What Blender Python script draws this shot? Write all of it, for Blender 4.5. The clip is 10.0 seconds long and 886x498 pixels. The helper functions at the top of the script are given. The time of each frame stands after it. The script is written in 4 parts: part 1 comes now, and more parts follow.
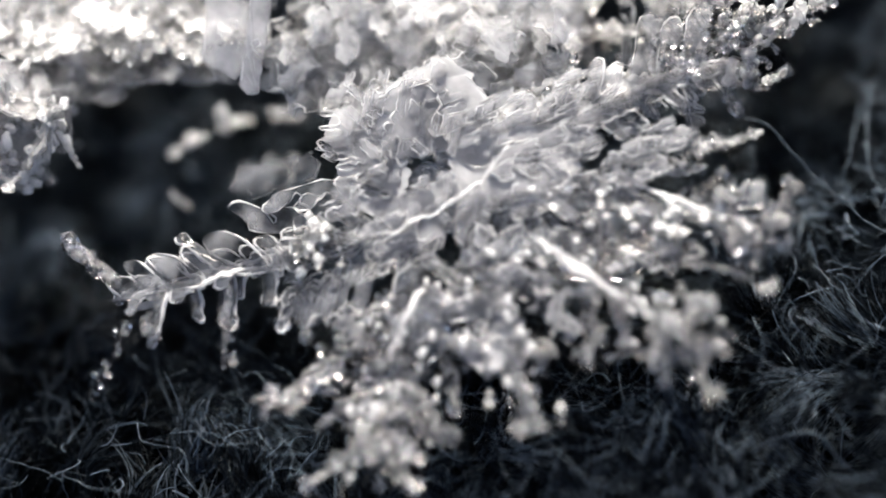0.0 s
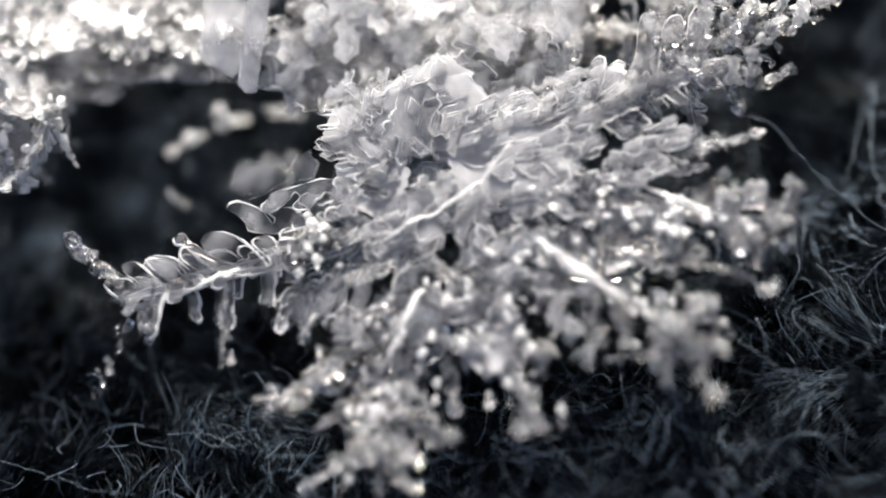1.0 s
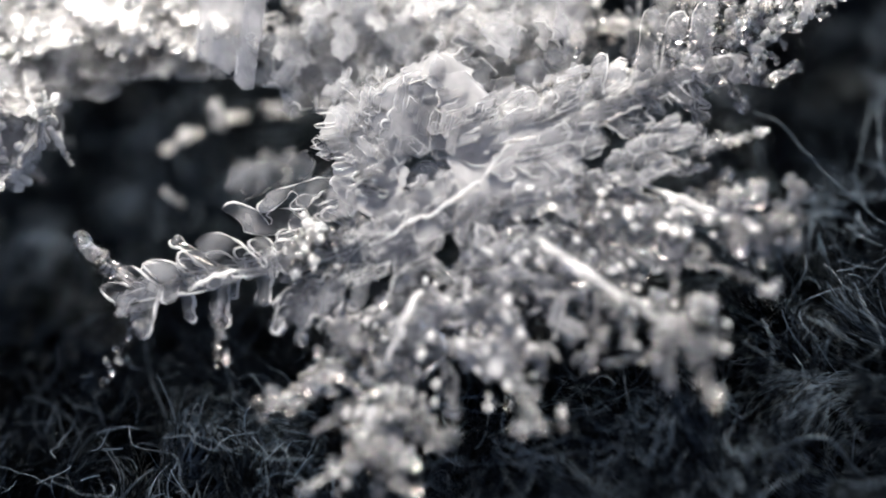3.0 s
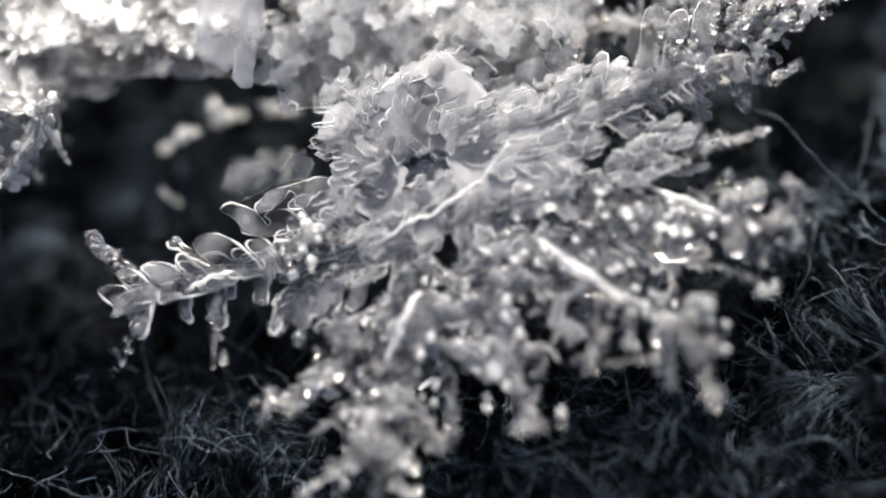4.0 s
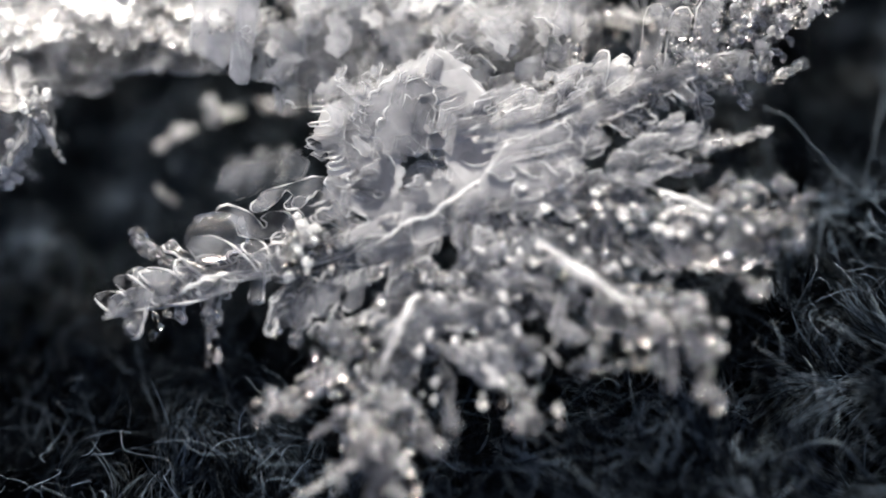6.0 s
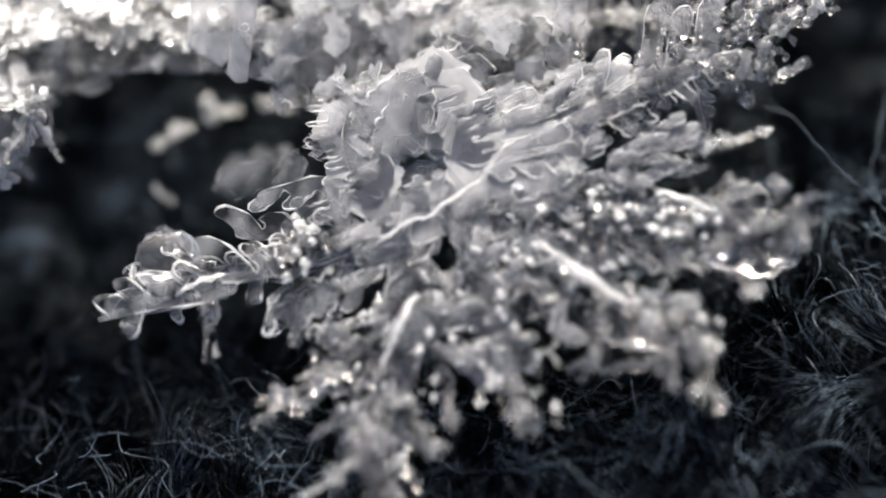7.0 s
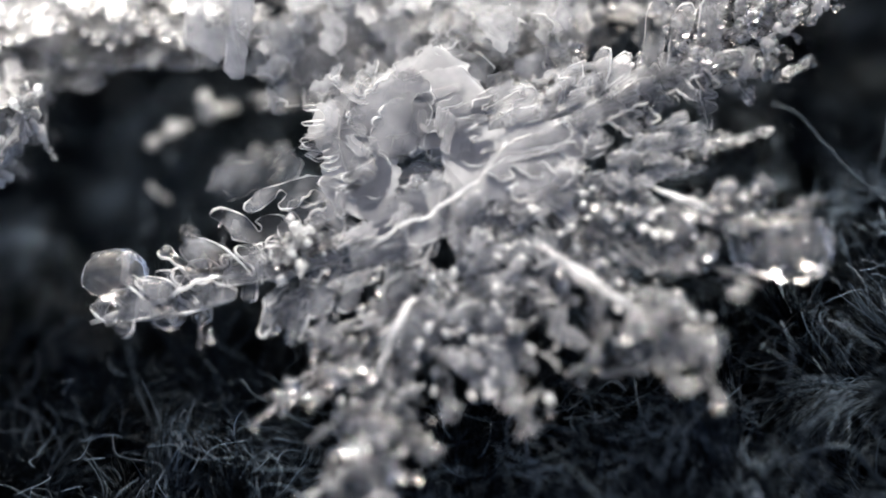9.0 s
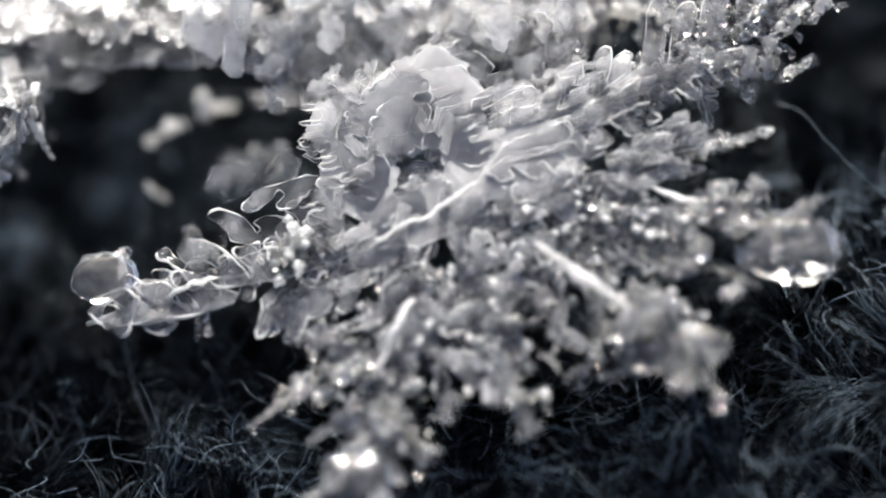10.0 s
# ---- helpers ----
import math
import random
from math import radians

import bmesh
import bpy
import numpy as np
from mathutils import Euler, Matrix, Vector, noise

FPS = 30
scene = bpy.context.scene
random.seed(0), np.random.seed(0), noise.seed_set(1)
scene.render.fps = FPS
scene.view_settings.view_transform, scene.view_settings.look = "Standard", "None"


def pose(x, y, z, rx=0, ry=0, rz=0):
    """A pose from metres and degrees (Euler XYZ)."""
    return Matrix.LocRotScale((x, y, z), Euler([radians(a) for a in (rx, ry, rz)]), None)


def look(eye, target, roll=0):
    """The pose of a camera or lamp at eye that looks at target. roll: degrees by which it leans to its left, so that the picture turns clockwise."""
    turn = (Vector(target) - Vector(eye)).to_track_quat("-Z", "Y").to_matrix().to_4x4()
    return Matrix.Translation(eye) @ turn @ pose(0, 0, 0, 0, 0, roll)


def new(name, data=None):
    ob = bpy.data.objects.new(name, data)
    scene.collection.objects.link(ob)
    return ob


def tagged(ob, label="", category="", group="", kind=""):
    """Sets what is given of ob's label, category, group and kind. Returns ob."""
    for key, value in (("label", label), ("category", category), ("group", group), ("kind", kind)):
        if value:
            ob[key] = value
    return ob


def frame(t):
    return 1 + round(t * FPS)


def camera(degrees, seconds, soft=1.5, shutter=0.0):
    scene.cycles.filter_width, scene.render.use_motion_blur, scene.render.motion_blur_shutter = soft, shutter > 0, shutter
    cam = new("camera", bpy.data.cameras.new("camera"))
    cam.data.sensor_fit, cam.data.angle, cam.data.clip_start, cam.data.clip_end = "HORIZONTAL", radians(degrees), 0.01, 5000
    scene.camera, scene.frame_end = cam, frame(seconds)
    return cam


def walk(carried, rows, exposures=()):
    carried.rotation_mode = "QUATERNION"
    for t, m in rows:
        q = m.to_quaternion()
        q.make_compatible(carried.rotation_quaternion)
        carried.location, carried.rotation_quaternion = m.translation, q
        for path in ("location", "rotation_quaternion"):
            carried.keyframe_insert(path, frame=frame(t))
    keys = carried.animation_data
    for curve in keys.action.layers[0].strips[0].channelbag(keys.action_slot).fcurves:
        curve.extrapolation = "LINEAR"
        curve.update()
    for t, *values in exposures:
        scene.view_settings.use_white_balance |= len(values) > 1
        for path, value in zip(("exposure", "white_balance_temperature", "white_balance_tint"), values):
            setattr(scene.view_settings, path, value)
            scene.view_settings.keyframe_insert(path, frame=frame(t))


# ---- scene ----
MM = 0.001                                   # everything below is drafted in millimetres
UNIT = 5.0 / 1568                            # one unit of the drafting grid, in mm
FAR = 2.5 / math.tan(radians(6.0))           # from the lens to the plane of focus, in mm
PITCH, ROLL = radians(55), radians(15)

# axes of the drafting grid in the world: across, up, and towards the viewer
_e2 = Vector((0, math.sin(PITCH), math.cos(PITCH)))
_e1 = Vector((1, 0, 0))
ACROSS = math.cos(ROLL) * _e1 - math.sin(ROLL) * _e2
UP = math.sin(ROLL) * _e1 + math.cos(ROLL) * _e2
NEAR = Vector((0, -math.cos(PITCH), math.sin(PITCH)))
CENTRE = Vector((0, 0, 0.42))                # mm, over the nap of the cloth


def spot(x, y, w=0.0):
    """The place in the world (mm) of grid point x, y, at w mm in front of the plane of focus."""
    k = 1 - w / FAR
    return CENTRE + ((x - 784) * UNIT * k) * ACROSS + ((441 - y) * UNIT * k) * UP + w * NEAR


# ---- camera ----
cam = camera(12.0, 10.0, soft=1.8)
focus = new("focus_mark")
focus.location = spot(745, 330) * MM
cam.data.dof.use_dof = True
cam.data.dof.focus_object = focus
cam.data.dof.aperture_fstop = 82.0
ROWS = []
for i in range(11):
    k = 1 + 0.0095 * i
    aim = CENTRE - 0.0014 * i * UP - 0.0006 * i * ACROSS
    ROWS.append((float(i), look((aim + NEAR * (FAR / k)) * MM, aim * MM, -15.0)))
walk(cam, ROWS, exposures=((0, 1.4, 6620, 8), (5, 1.23, 6600, 8), (8.5, 1.16, 6560, 8), (10, 1.28, 6480, 7)))

# ---- light: bright overcast sky, a soft sun behind the flake ----
world = bpy.data.worlds.new("sky")
scene.world = world
world.use_nodes = True
wn = world.node_tree.nodes
sky = wn.new("ShaderNodeTexSky")
sky.sky_type, sky.sun_disc = "NISHITA", False
SUN_EL, SUN_AZ = radians(34), radians(15)   # azimuth from +y towards +x
sky.sun_elevation, sky.sun_rotation = SUN_EL, SUN_AZ
world.node_tree.links.new(sky.outputs[0], wn["Background"].inputs[0])
wn["Background"].inputs[1].default_value = 0.14
sky.dust_density, sky.air_density, sky.ozone_density = 7.0, 0.45, 0.0
sun = new("sun", bpy.data.lights.new("sun", "SUN"))
sun.data.energy, sun.data.angle, sun.data.color = 5.0, radians(20), (1.0, 0.995, 1.0)
SUN_TO = Vector((math.sin(SUN_AZ) * math.cos(SUN_EL), math.cos(SUN_AZ) * math.cos(SUN_EL), math.sin(SUN_EL)))
sun.matrix_world = look(SUN_TO * 0.2, (0, 0, 0))


# ---- materials ----
def material(name):
    m = bpy.data.materials.new(name)
    m.use_nodes = True
    m.node_tree.nodes.clear()
    return m, m.node_tree.nodes, m.node_tree.links


def ice_material(name, clear, tint, rough, bump, scale, solid=False, glow=0.5):
    """Ice: a milky body that lets part of the light straight through, under a wet, glossy skin."""
    m, n, l = material(name)
    out = n.new("ShaderNodeOutputMaterial")
    tc, info = n.new("ShaderNodeTexCoord"), n.new("ShaderNodeObjectInfo")
    big, fine = n.new("ShaderNodeTexNoise"), n.new("ShaderNodeTexNoise")
    big.inputs["Scale"].default_value, big.inputs["Detail"].default_value = scale * 0.5, 5
    fine.inputs["Scale"].default_value, fine.inputs["Detail"].default_value = scale, 4
    for t in (big, fine):
        l.new(tc.outputs["Object"], t.inputs["Vector"])
    bmp = n.new("ShaderNodeBump")
    bmp.inputs["Strength"].default_value, bmp.inputs["Distance"].default_value = bump, 0.00002
    l.new(fine.outputs["Fac"], bmp.inputs["Height"])
    white, through_light, milk = n.new("ShaderNodeBsdfDiffuse"), n.new("ShaderNodeBsdfTranslucent"), n.new("ShaderNodeMixShader")
    for s in (white, through_light):
        s.inputs["Color"].default_value = (*tint, 1)
        l.new(bmp.outputs[0], s.inputs["Normal"])
    milk.inputs[0].default_value = glow
    l.new(white.outputs[0], milk.inputs[1]), l.new(through_light.outputs[0], milk.inputs[2])
    clearness, vary = n.new("ShaderNodeMapRange"), n.new("ShaderNodeMath")
    clearness.inputs["From Min"].default_value, clearness.inputs["From Max"].default_value = 0.35, 0.65
    clearness.inputs["To Min"].default_value, clearness.inputs["To Max"].default_value = clear - 0.24, clear + 0.18
    l.new(big.outputs["Fac"], clearness.inputs["Value"])
    vary.operation = "MULTIPLY_ADD"
    vary.inputs[1].default_value, vary.use_clamp = 0.24, True
    l.new(info.outputs["Random"], vary.inputs[0]), l.new(clearness.outputs[0], vary.inputs[2])
    see = n.new("ShaderNodeBsdfRefraction" if solid else "ShaderNodeBsdfTransparent")
    if solid:                                # thick ice bends what is seen through it
        see.inputs["IOR"].default_value, see.inputs["Roughness"].default_value = 1.31, 0.03
        l.new(bmp.outputs[0], see.inputs["Normal"])
    body = n.new("ShaderNodeMixShader")
    l.new(vary.outputs[0], body.inputs[0]), l.new(milk.outputs[0], body.inputs[1]), l.new(see.outputs[0], body.inputs[2])
    gloss = n.new("ShaderNodeBsdfGlossy")
    gloss.inputs["Roughness"].default_value = rough
    l.new(bmp.outputs[0], gloss.inputs["Normal"])
    fres = n.new("ShaderNodeFresnel")
    fres.inputs["IOR"].default_value = 1.31
    l.new(bmp.outputs[0], fres.inputs["Normal"])
    skin = n.new("ShaderNodeMixShader")
    l.new(fres.outputs[0], skin.inputs[0]), l.new(body.outputs[0], skin.inputs[1]), l.new(gloss.outputs[0], skin.inputs[2])
    l.new(skin.outputs[0], out.inputs["Surface"])
    return m


def glass_ice(name, bump=0.6):
    m, n, l = material(name)
    out, g = n.new("ShaderNodeOutputMaterial"), n.new("ShaderNodeBsdfPrincipled")
    tc, no, bmp = n.new("ShaderNodeTexCoord"), n.new("ShaderNodeTexNoise"), n.new("ShaderNodeBump")
    no.inputs["Scale"].default_value, no.inputs["Detail"].default_value = 18000, 3
    l.new(tc.outputs["Object"], no.inputs["Vector"]), l.new(no.outputs["Fac"], bmp.inputs["Height"])
    bmp.inputs["Strength"].default_value, bmp.inputs["Distance"].default_value = bump, 0.00002
    g.inputs["Base Color"].default_value = (0.97, 0.98, 1, 1)
    g.inputs["Roughness"].default_value, g.inputs["IOR"].default_value = 0.03, 1.32
    g.inputs["Transmission Weight"].default_value = 0.97
    l.new(bmp.outputs[0], g.inputs["Normal"])
    l.new(g.outputs[0], out.inputs["Surface"])
    return m


def wool_material(name, dark, light, rough, low=0.3, high=0.8):
    m, n, l = material(name)
    out, g = n.new("ShaderNodeOutputMaterial"), n.new("ShaderNodeBsdfPrincipled")
    geo, ramp, no, tc = n.new("ShaderNodeNewGeometry"), n.new("ShaderNodeValToRGB"), n.new("ShaderNodeTexNoise"), n.new("ShaderNodeTexCoord")
    ramp.color_ramp.elements[0].position, ramp.color_ramp.elements[1].position = low, high
    ramp.color_ramp.elements[0].color, ramp.color_ramp.elements[1].color = (*dark, 1), (*light, 1)
    mix = n.new("ShaderNodeMix")
    no.inputs["Scale"].default_value, no.inputs["Detail"].default_value = 1500, 4
    l.new(tc.outputs["Object"], no.inputs["Vector"])
    mix.inputs[0].default_value = 0.12
    info, lock = n.new("ShaderNodeObjectInfo"), n.new("ShaderNodeMath")
    lock.operation = "MULTIPLY_ADD"              # some locks are paler than others
    lock.inputs[1].default_value, lock.inputs[2].default_value = 0.5, -0.38
    l.new(info.outputs["Random"], lock.inputs[0])
    shade = n.new("ShaderNodeMath")
    l.new(lock.outputs[0], shade.inputs[0]), l.new(mix.outputs[0], shade.inputs[1])
    l.new(geo.outputs["Random Per Island"], mix.inputs[2]), l.new(no.outputs["Fac"], mix.inputs[3])
    l.new(shade.outputs[0], ramp.inputs[0]), l.new(ramp.outputs[0], g.inputs["Base Color"])
    g.inputs["Roughness"].default_value = rough
    sheen = n.new("ShaderNodeMapRange")          # the darkest fibres are the dullest
    sheen.inputs["From Min"].default_value, sheen.inputs["From Max"].default_value = low - 0.25, high
    sheen.inputs["To Min"].default_value, sheen.inputs["To Max"].default_value = 0.02 * (rough < 0.8), 0.4 * (rough < 0.8)
    l.new(shade.outputs[0], sheen.inputs["Value"]), l.new(sheen.outputs[0], g.inputs["Specular IOR Level"])
    g.inputs["Specular Tint"].default_value = (0.7, 0.88, 1.0, 1)
    l.new(g.outputs[0], out.inputs["Surface"])
    return m


ICE = ice_material("milky_ice", 0.5, (0.9, 0.9, 0.9), 0.1, 0.25, 12000)
# the next two are whiter than the plates: edge highlights put into the colour
RIM = ice_material("lit_ice_rim", 0.42, (0.97, 0.97, 0.97), 0.03, 0.15, 15000, True, 0.7)
HIGHLIGHT = ice_material("white_highlight", 0.2, (1.0, 1.0, 1.0), 0.04, 0.2, 15000, glow=0.65)
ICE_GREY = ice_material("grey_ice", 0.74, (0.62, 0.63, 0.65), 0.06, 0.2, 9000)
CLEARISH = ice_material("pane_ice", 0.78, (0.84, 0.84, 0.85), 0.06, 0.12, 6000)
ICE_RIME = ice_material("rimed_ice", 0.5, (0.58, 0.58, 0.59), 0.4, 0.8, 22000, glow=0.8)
WET = ice_material("wet_ice", 0.84, (0.93, 0.94, 0.95), 0.04, 0.5, 16000, True)
ICE_FRAIL = ice_material("frail_ice", 0.84, (0.66, 0.68, 0.7), 0.06, 0.25, 9000)
SMOOTH = ice_material("smooth_ice", 0.36, (0.82, 0.82, 0.82), 0.12, 0.12, 6000)
WATER = glass_ice("meltwater", 0.0)
ICE_THIN = ice_material("thin_ice", 0.64, (0.88, 0.88, 0.88), 0.08, 0.25, 12000)
ICE_CLEAR = glass_ice("clear_ice")
# most fibres near black: shade in the gaps is put into their colour
WOOL = wool_material("charcoal_wool", (0.0006, 0.0008, 0.0011), (0.1, 0.132, 0.175), 0.3, 0.54, 0.9)
PALE = wool_material("pale_wool", (0.006, 0.009, 0.013), (0.2, 0.255, 0.32), 0.35, 0.35, 0.9)
HAIR = wool_material("pale_hair", (0.05, 0.065, 0.08), (0.1, 0.125, 0.155), 0.4)
# backing under the nap: the pile's deep shade is in its near-black colour
SHADED_WEAVE = wool_material("shaded_backing", (0.0001, 0.0001, 0.0002), (0.0005, 0.0006, 0.0008), 0.9)


# ---- mesh drafting, in mm ----
class Draft:
    def __init__(self):
        self.v, self.f, self.k, self.slot = [], [], [], 0

    def close(self):
        self.k += [self.slot] * (len(self.f) - len(self.k))

    def use(self, slot):
        """Faces made from here on take the material in this slot."""
        self.close()
        self.slot = slot
        return self

    def warp(self, rnd, fine=0.012, broad=0.03):
        """Melted unevenness."""
        o = Vector((rnd.uniform(0, 90), rnd.uniform(0, 90), rnd.uniform(0, 90)))
        self.v = [v + fine * noise.noise_vector(v * 14 + o) + broad * noise.noise_vector(v * 3 + o) for v in self.v]
        return self

    def tube(self, path, radii, sides=6, flat=1.0, cap=True):
        """A rounded rod along a path; flat squeezes it in z."""
        base, n = len(self.v), len(path)
        for i, p in enumerate(path):
            a, b = Vector(path[max(i - 1, 0)]), Vector(path[min(i + 1, n - 1)])
            d = b - a
            d = d.normalized() if d.length > 1e-9 else Vector((1, 0, 0))
            s = d.cross(Vector((0, 0, 1)))
            s = s.normalized() if s.length > 1e-4 else Vector((0, 1, 0))
            t = s.cross(d)
            for k in range(sides):
                g = 2 * math.pi * k / sides
                q = Vector(p) + radii[i] * (math.cos(g) * s + flat * math.sin(g) * t)
                self.v.append(q)
        for i in range(n - 1):
            for k in range(sides):
                a, b = base + i * sides + k, base + i * sides + (k + 1) % sides
                self.f.append((a, a + sides, b + sides, b))
        if cap:
            self.f.append(tuple(base + k for k in range(sides)))
            self.f.append(tuple(base + (n - 1) * sides + k for k in reversed(range(sides))))

    def ring(self, loop, r, sides=5):
        """A rounded rim along a closed outline, standing in for its lit edge."""
        base, n = len(self.v), len(loop)
        for i, p in enumerate(loop):
            d = Vector(loop[(i + 1) % n]) - Vector(loop[i - 1])
            d = d.normalized() if d.length > 1e-9 else Vector((1, 0, 0))
            s = d.cross(Vector((0, 0, 1)))
            q = r * max(0.06, min(1.5, 0.36 + 2.6 * noise.noise(Vector(p) * 10 + Vector((r * 1e4, n, 0)))))
            for k in range(sides):
                g = 2 * math.pi * k / sides
                self.v.append(Vector(p) + q * (math.cos(g) * s + Vector((0, 0, math.sin(g)))))
        for i in range(n):
            for k in range(sides):
                a, b = base + i * sides + k, base + i * sides + (k + 1) % sides
                c, e = base + ((i + 1) % n) * sides + (k + 1) % sides, base + ((i + 1) % n) * sides + k
                self.f.append((a, e, c, b))

    def slab(self, loop, thick):
        """A flat plate with the given outline."""
        base, n = len(self.v), len(loop)
        for s in (-0.5, 0.5):
            self.v += [Vector((p[0], p[1], p[2] + s * thick)) for p in loop]
        self.f.append(tuple(base + i for i in reversed(range(n))))
        self.f.append(tuple(base + n + i for i in range(n)))
        for i in range(n):
            j = (i + 1) % n
            self.f.append((base + i, base + j, base + n + j, base + n + i))

    def blob(self, c, r, rnd, stretch=(1, 1, 1), rough=0.25, nu=12, nv=8):
        """A lumpy bead."""
        base, seed = len(self.v), Vector((rnd.uniform(0, 50), rnd.uniform(0, 50), rnd.uniform(0, 50)))
        for j in range(nv + 1):
            th = math.pi * j / nv
            for i in range(nu):
                ph = 2 * math.pi * i / nu
                d = Vector((math.sin(th) * math.cos(ph), math.sin(th) * math.sin(ph), math.cos(th)))
                k = r * (1 + rough * noise.noise(d * 1.4 + seed) + 0.6 * rough * noise.noise(d * 3.1 + seed))
                self.v.append(Vector(c) + Vector((d.x * stretch[0], d.y * stretch[1], d.z * stretch[2])) * k)
        for j in range(nv):
            for i in range(nu):
                a, b = base + j * nu + i, base + j * nu + (i + 1) % nu
                self.f.append((a, a + nu, b + nu, b))

    def mesh(self, name, mat, smooth=True):
        me = bpy.data.meshes.new(name)
        me.from_pydata([v * MM for v in self.v], [], self.f)
        self.close()
        for mt in (mat if isinstance(mat, tuple) else (mat,)):
            me.materials.append(mt)
        me.polygons.foreach_set("material_index", self.k)
        if smooth:
            me.polygons.foreach_set("use_smooth", [len(p.vertices) < 5 for p in me.polygons])
        me.update()
        return me


def part(name, draft, mat, parent, label="", m=None):
    ob = new(name, draft.mesh(name, mat))
    ob.parent = parent
    if m is not None:
        ob.matrix_basis = m
    return tagged(ob, label)


def rounded(loop, times=1):
    for _ in range(times):
        out = []
        for i, p in enumerate(loop):
            q = loop[(i + 1) % len(loop)]
            out += [tuple(0.75 * a + 0.25 * b for a, b in zip(p, q)), tuple(0.25 * a + 0.75 * b for a, b in zip(p, q))]
        loop = out
    return loop


def feather(length, width, rnd, step=0.085, thick=0.03, rim=0.0065, spine=0.018, taper=0.55, ribs=True, melt=0.0):
    """One dendrite: a toothed plate with a rim, a spine and ribs, along +x from the origin, in mm."""
    d = Draft()
    n = max(3, int(length / step))
    half = width / 2
    sides = []
    tips = []
    for s in (1, -1):
        pts = []
        for i in range(n):
            u = (i + 0.5) / n
            env = half * (0.55 + 0.45 * math.sin(math.pi * min(1, u * 1.25) ** 0.8)) * (1 - taper * u ** 2)
            reach = env * rnd.choice((0.45, 0.8, 1.0, 1.25)) * rnd.uniform(0.8, 1.1)
            inner = min(reach * 0.8, env * rnd.uniform(0.2, 0.55))
            x0 = length * i / n
            w = length / n
            lean = reach * 0.5
            pts.append((x0 + 0.05 * w, s * inner, 0))
            pts.append((x0 + 0.1 * w + lean, s * reach, 0))
            pts.append((x0 + (0.55 + rnd.uniform(0, 0.2)) * w + lean, s * reach * rnd.uniform(0.92, 1.05), 0))
            pts.append((x0 + 0.75 * w + 0.4 * lean, s * inner * 1.1, 0))
            tips.append((x0, s, reach, lean, w))
        sides.append(pts)
    loop = [(0, -half * 0.25, 0)] + sides[1] + [(length * 1.02, -half * 0.12, 0), (length * 1.04, half * 0.1, 0)] + sides[0][::-1] + [(0, half * 0.25, 0)]
    loop = rounded(loop)
    loop = [(x + rnd.uniform(-1, 1) * 0.004, y + rnd.uniform(-1, 1) * 0.004, z) for x, y, z in loop]
    d.slab(loop, thick)
    d.use(1)
    d.ring([(x, y, rnd.uniform(0.2, 0.6) * thick) for x, y, z in loop], rim)
    if spine:
        m = max(5, int(length / 0.06))
        path = [(length * i / m, rnd.uniform(-1, 1) * 0.006, thick * 0.55) for i in range(m + 1)]
        d.tube(path, [spine * (1 - 0.5 * i / m) * rnd.choice((0.4, 0.8, 1.0, 1.3)) * rnd.uniform(0.8, 1.1) for i in range(m + 1)], 7, 0.8)
    if ribs:
        for x0, s, reach, lean, w in tips:
            if rnd.random() < 0.3:
                a = (x0 + 0.1 * w, s * 0.01, thick * 0.5)
                b = (x0 + 0.35 * w + lean * 0.9, s * reach * 0.85, thick * 0.5)
                c = tuple((p + q) / 2 + rnd.uniform(-1, 1) * 0.004 for p, q in zip(a, b))
                d.tube([a, c, b], [rim * 0.9, rim * 1.2, rim * 0.8], 5)
    for x0, s, reach, lean, w in tips:
        if rnd.random() < melt:
            d.use(2)
            k = rnd.uniform(0.014, 0.028)
            d.blob((x0 + 0.35 * w + lean, s * reach, thick * 0.3), k, rnd, rough=0.4, nu=10, nv=7)
    if melt and rnd.random() < 0.8:
        d.use(2)
        d.blob((length, 0, 0), rnd.uniform(0.025, 0.045), rnd, rough=0.4)
    return d.warp(rnd, 0.012, 0.03)


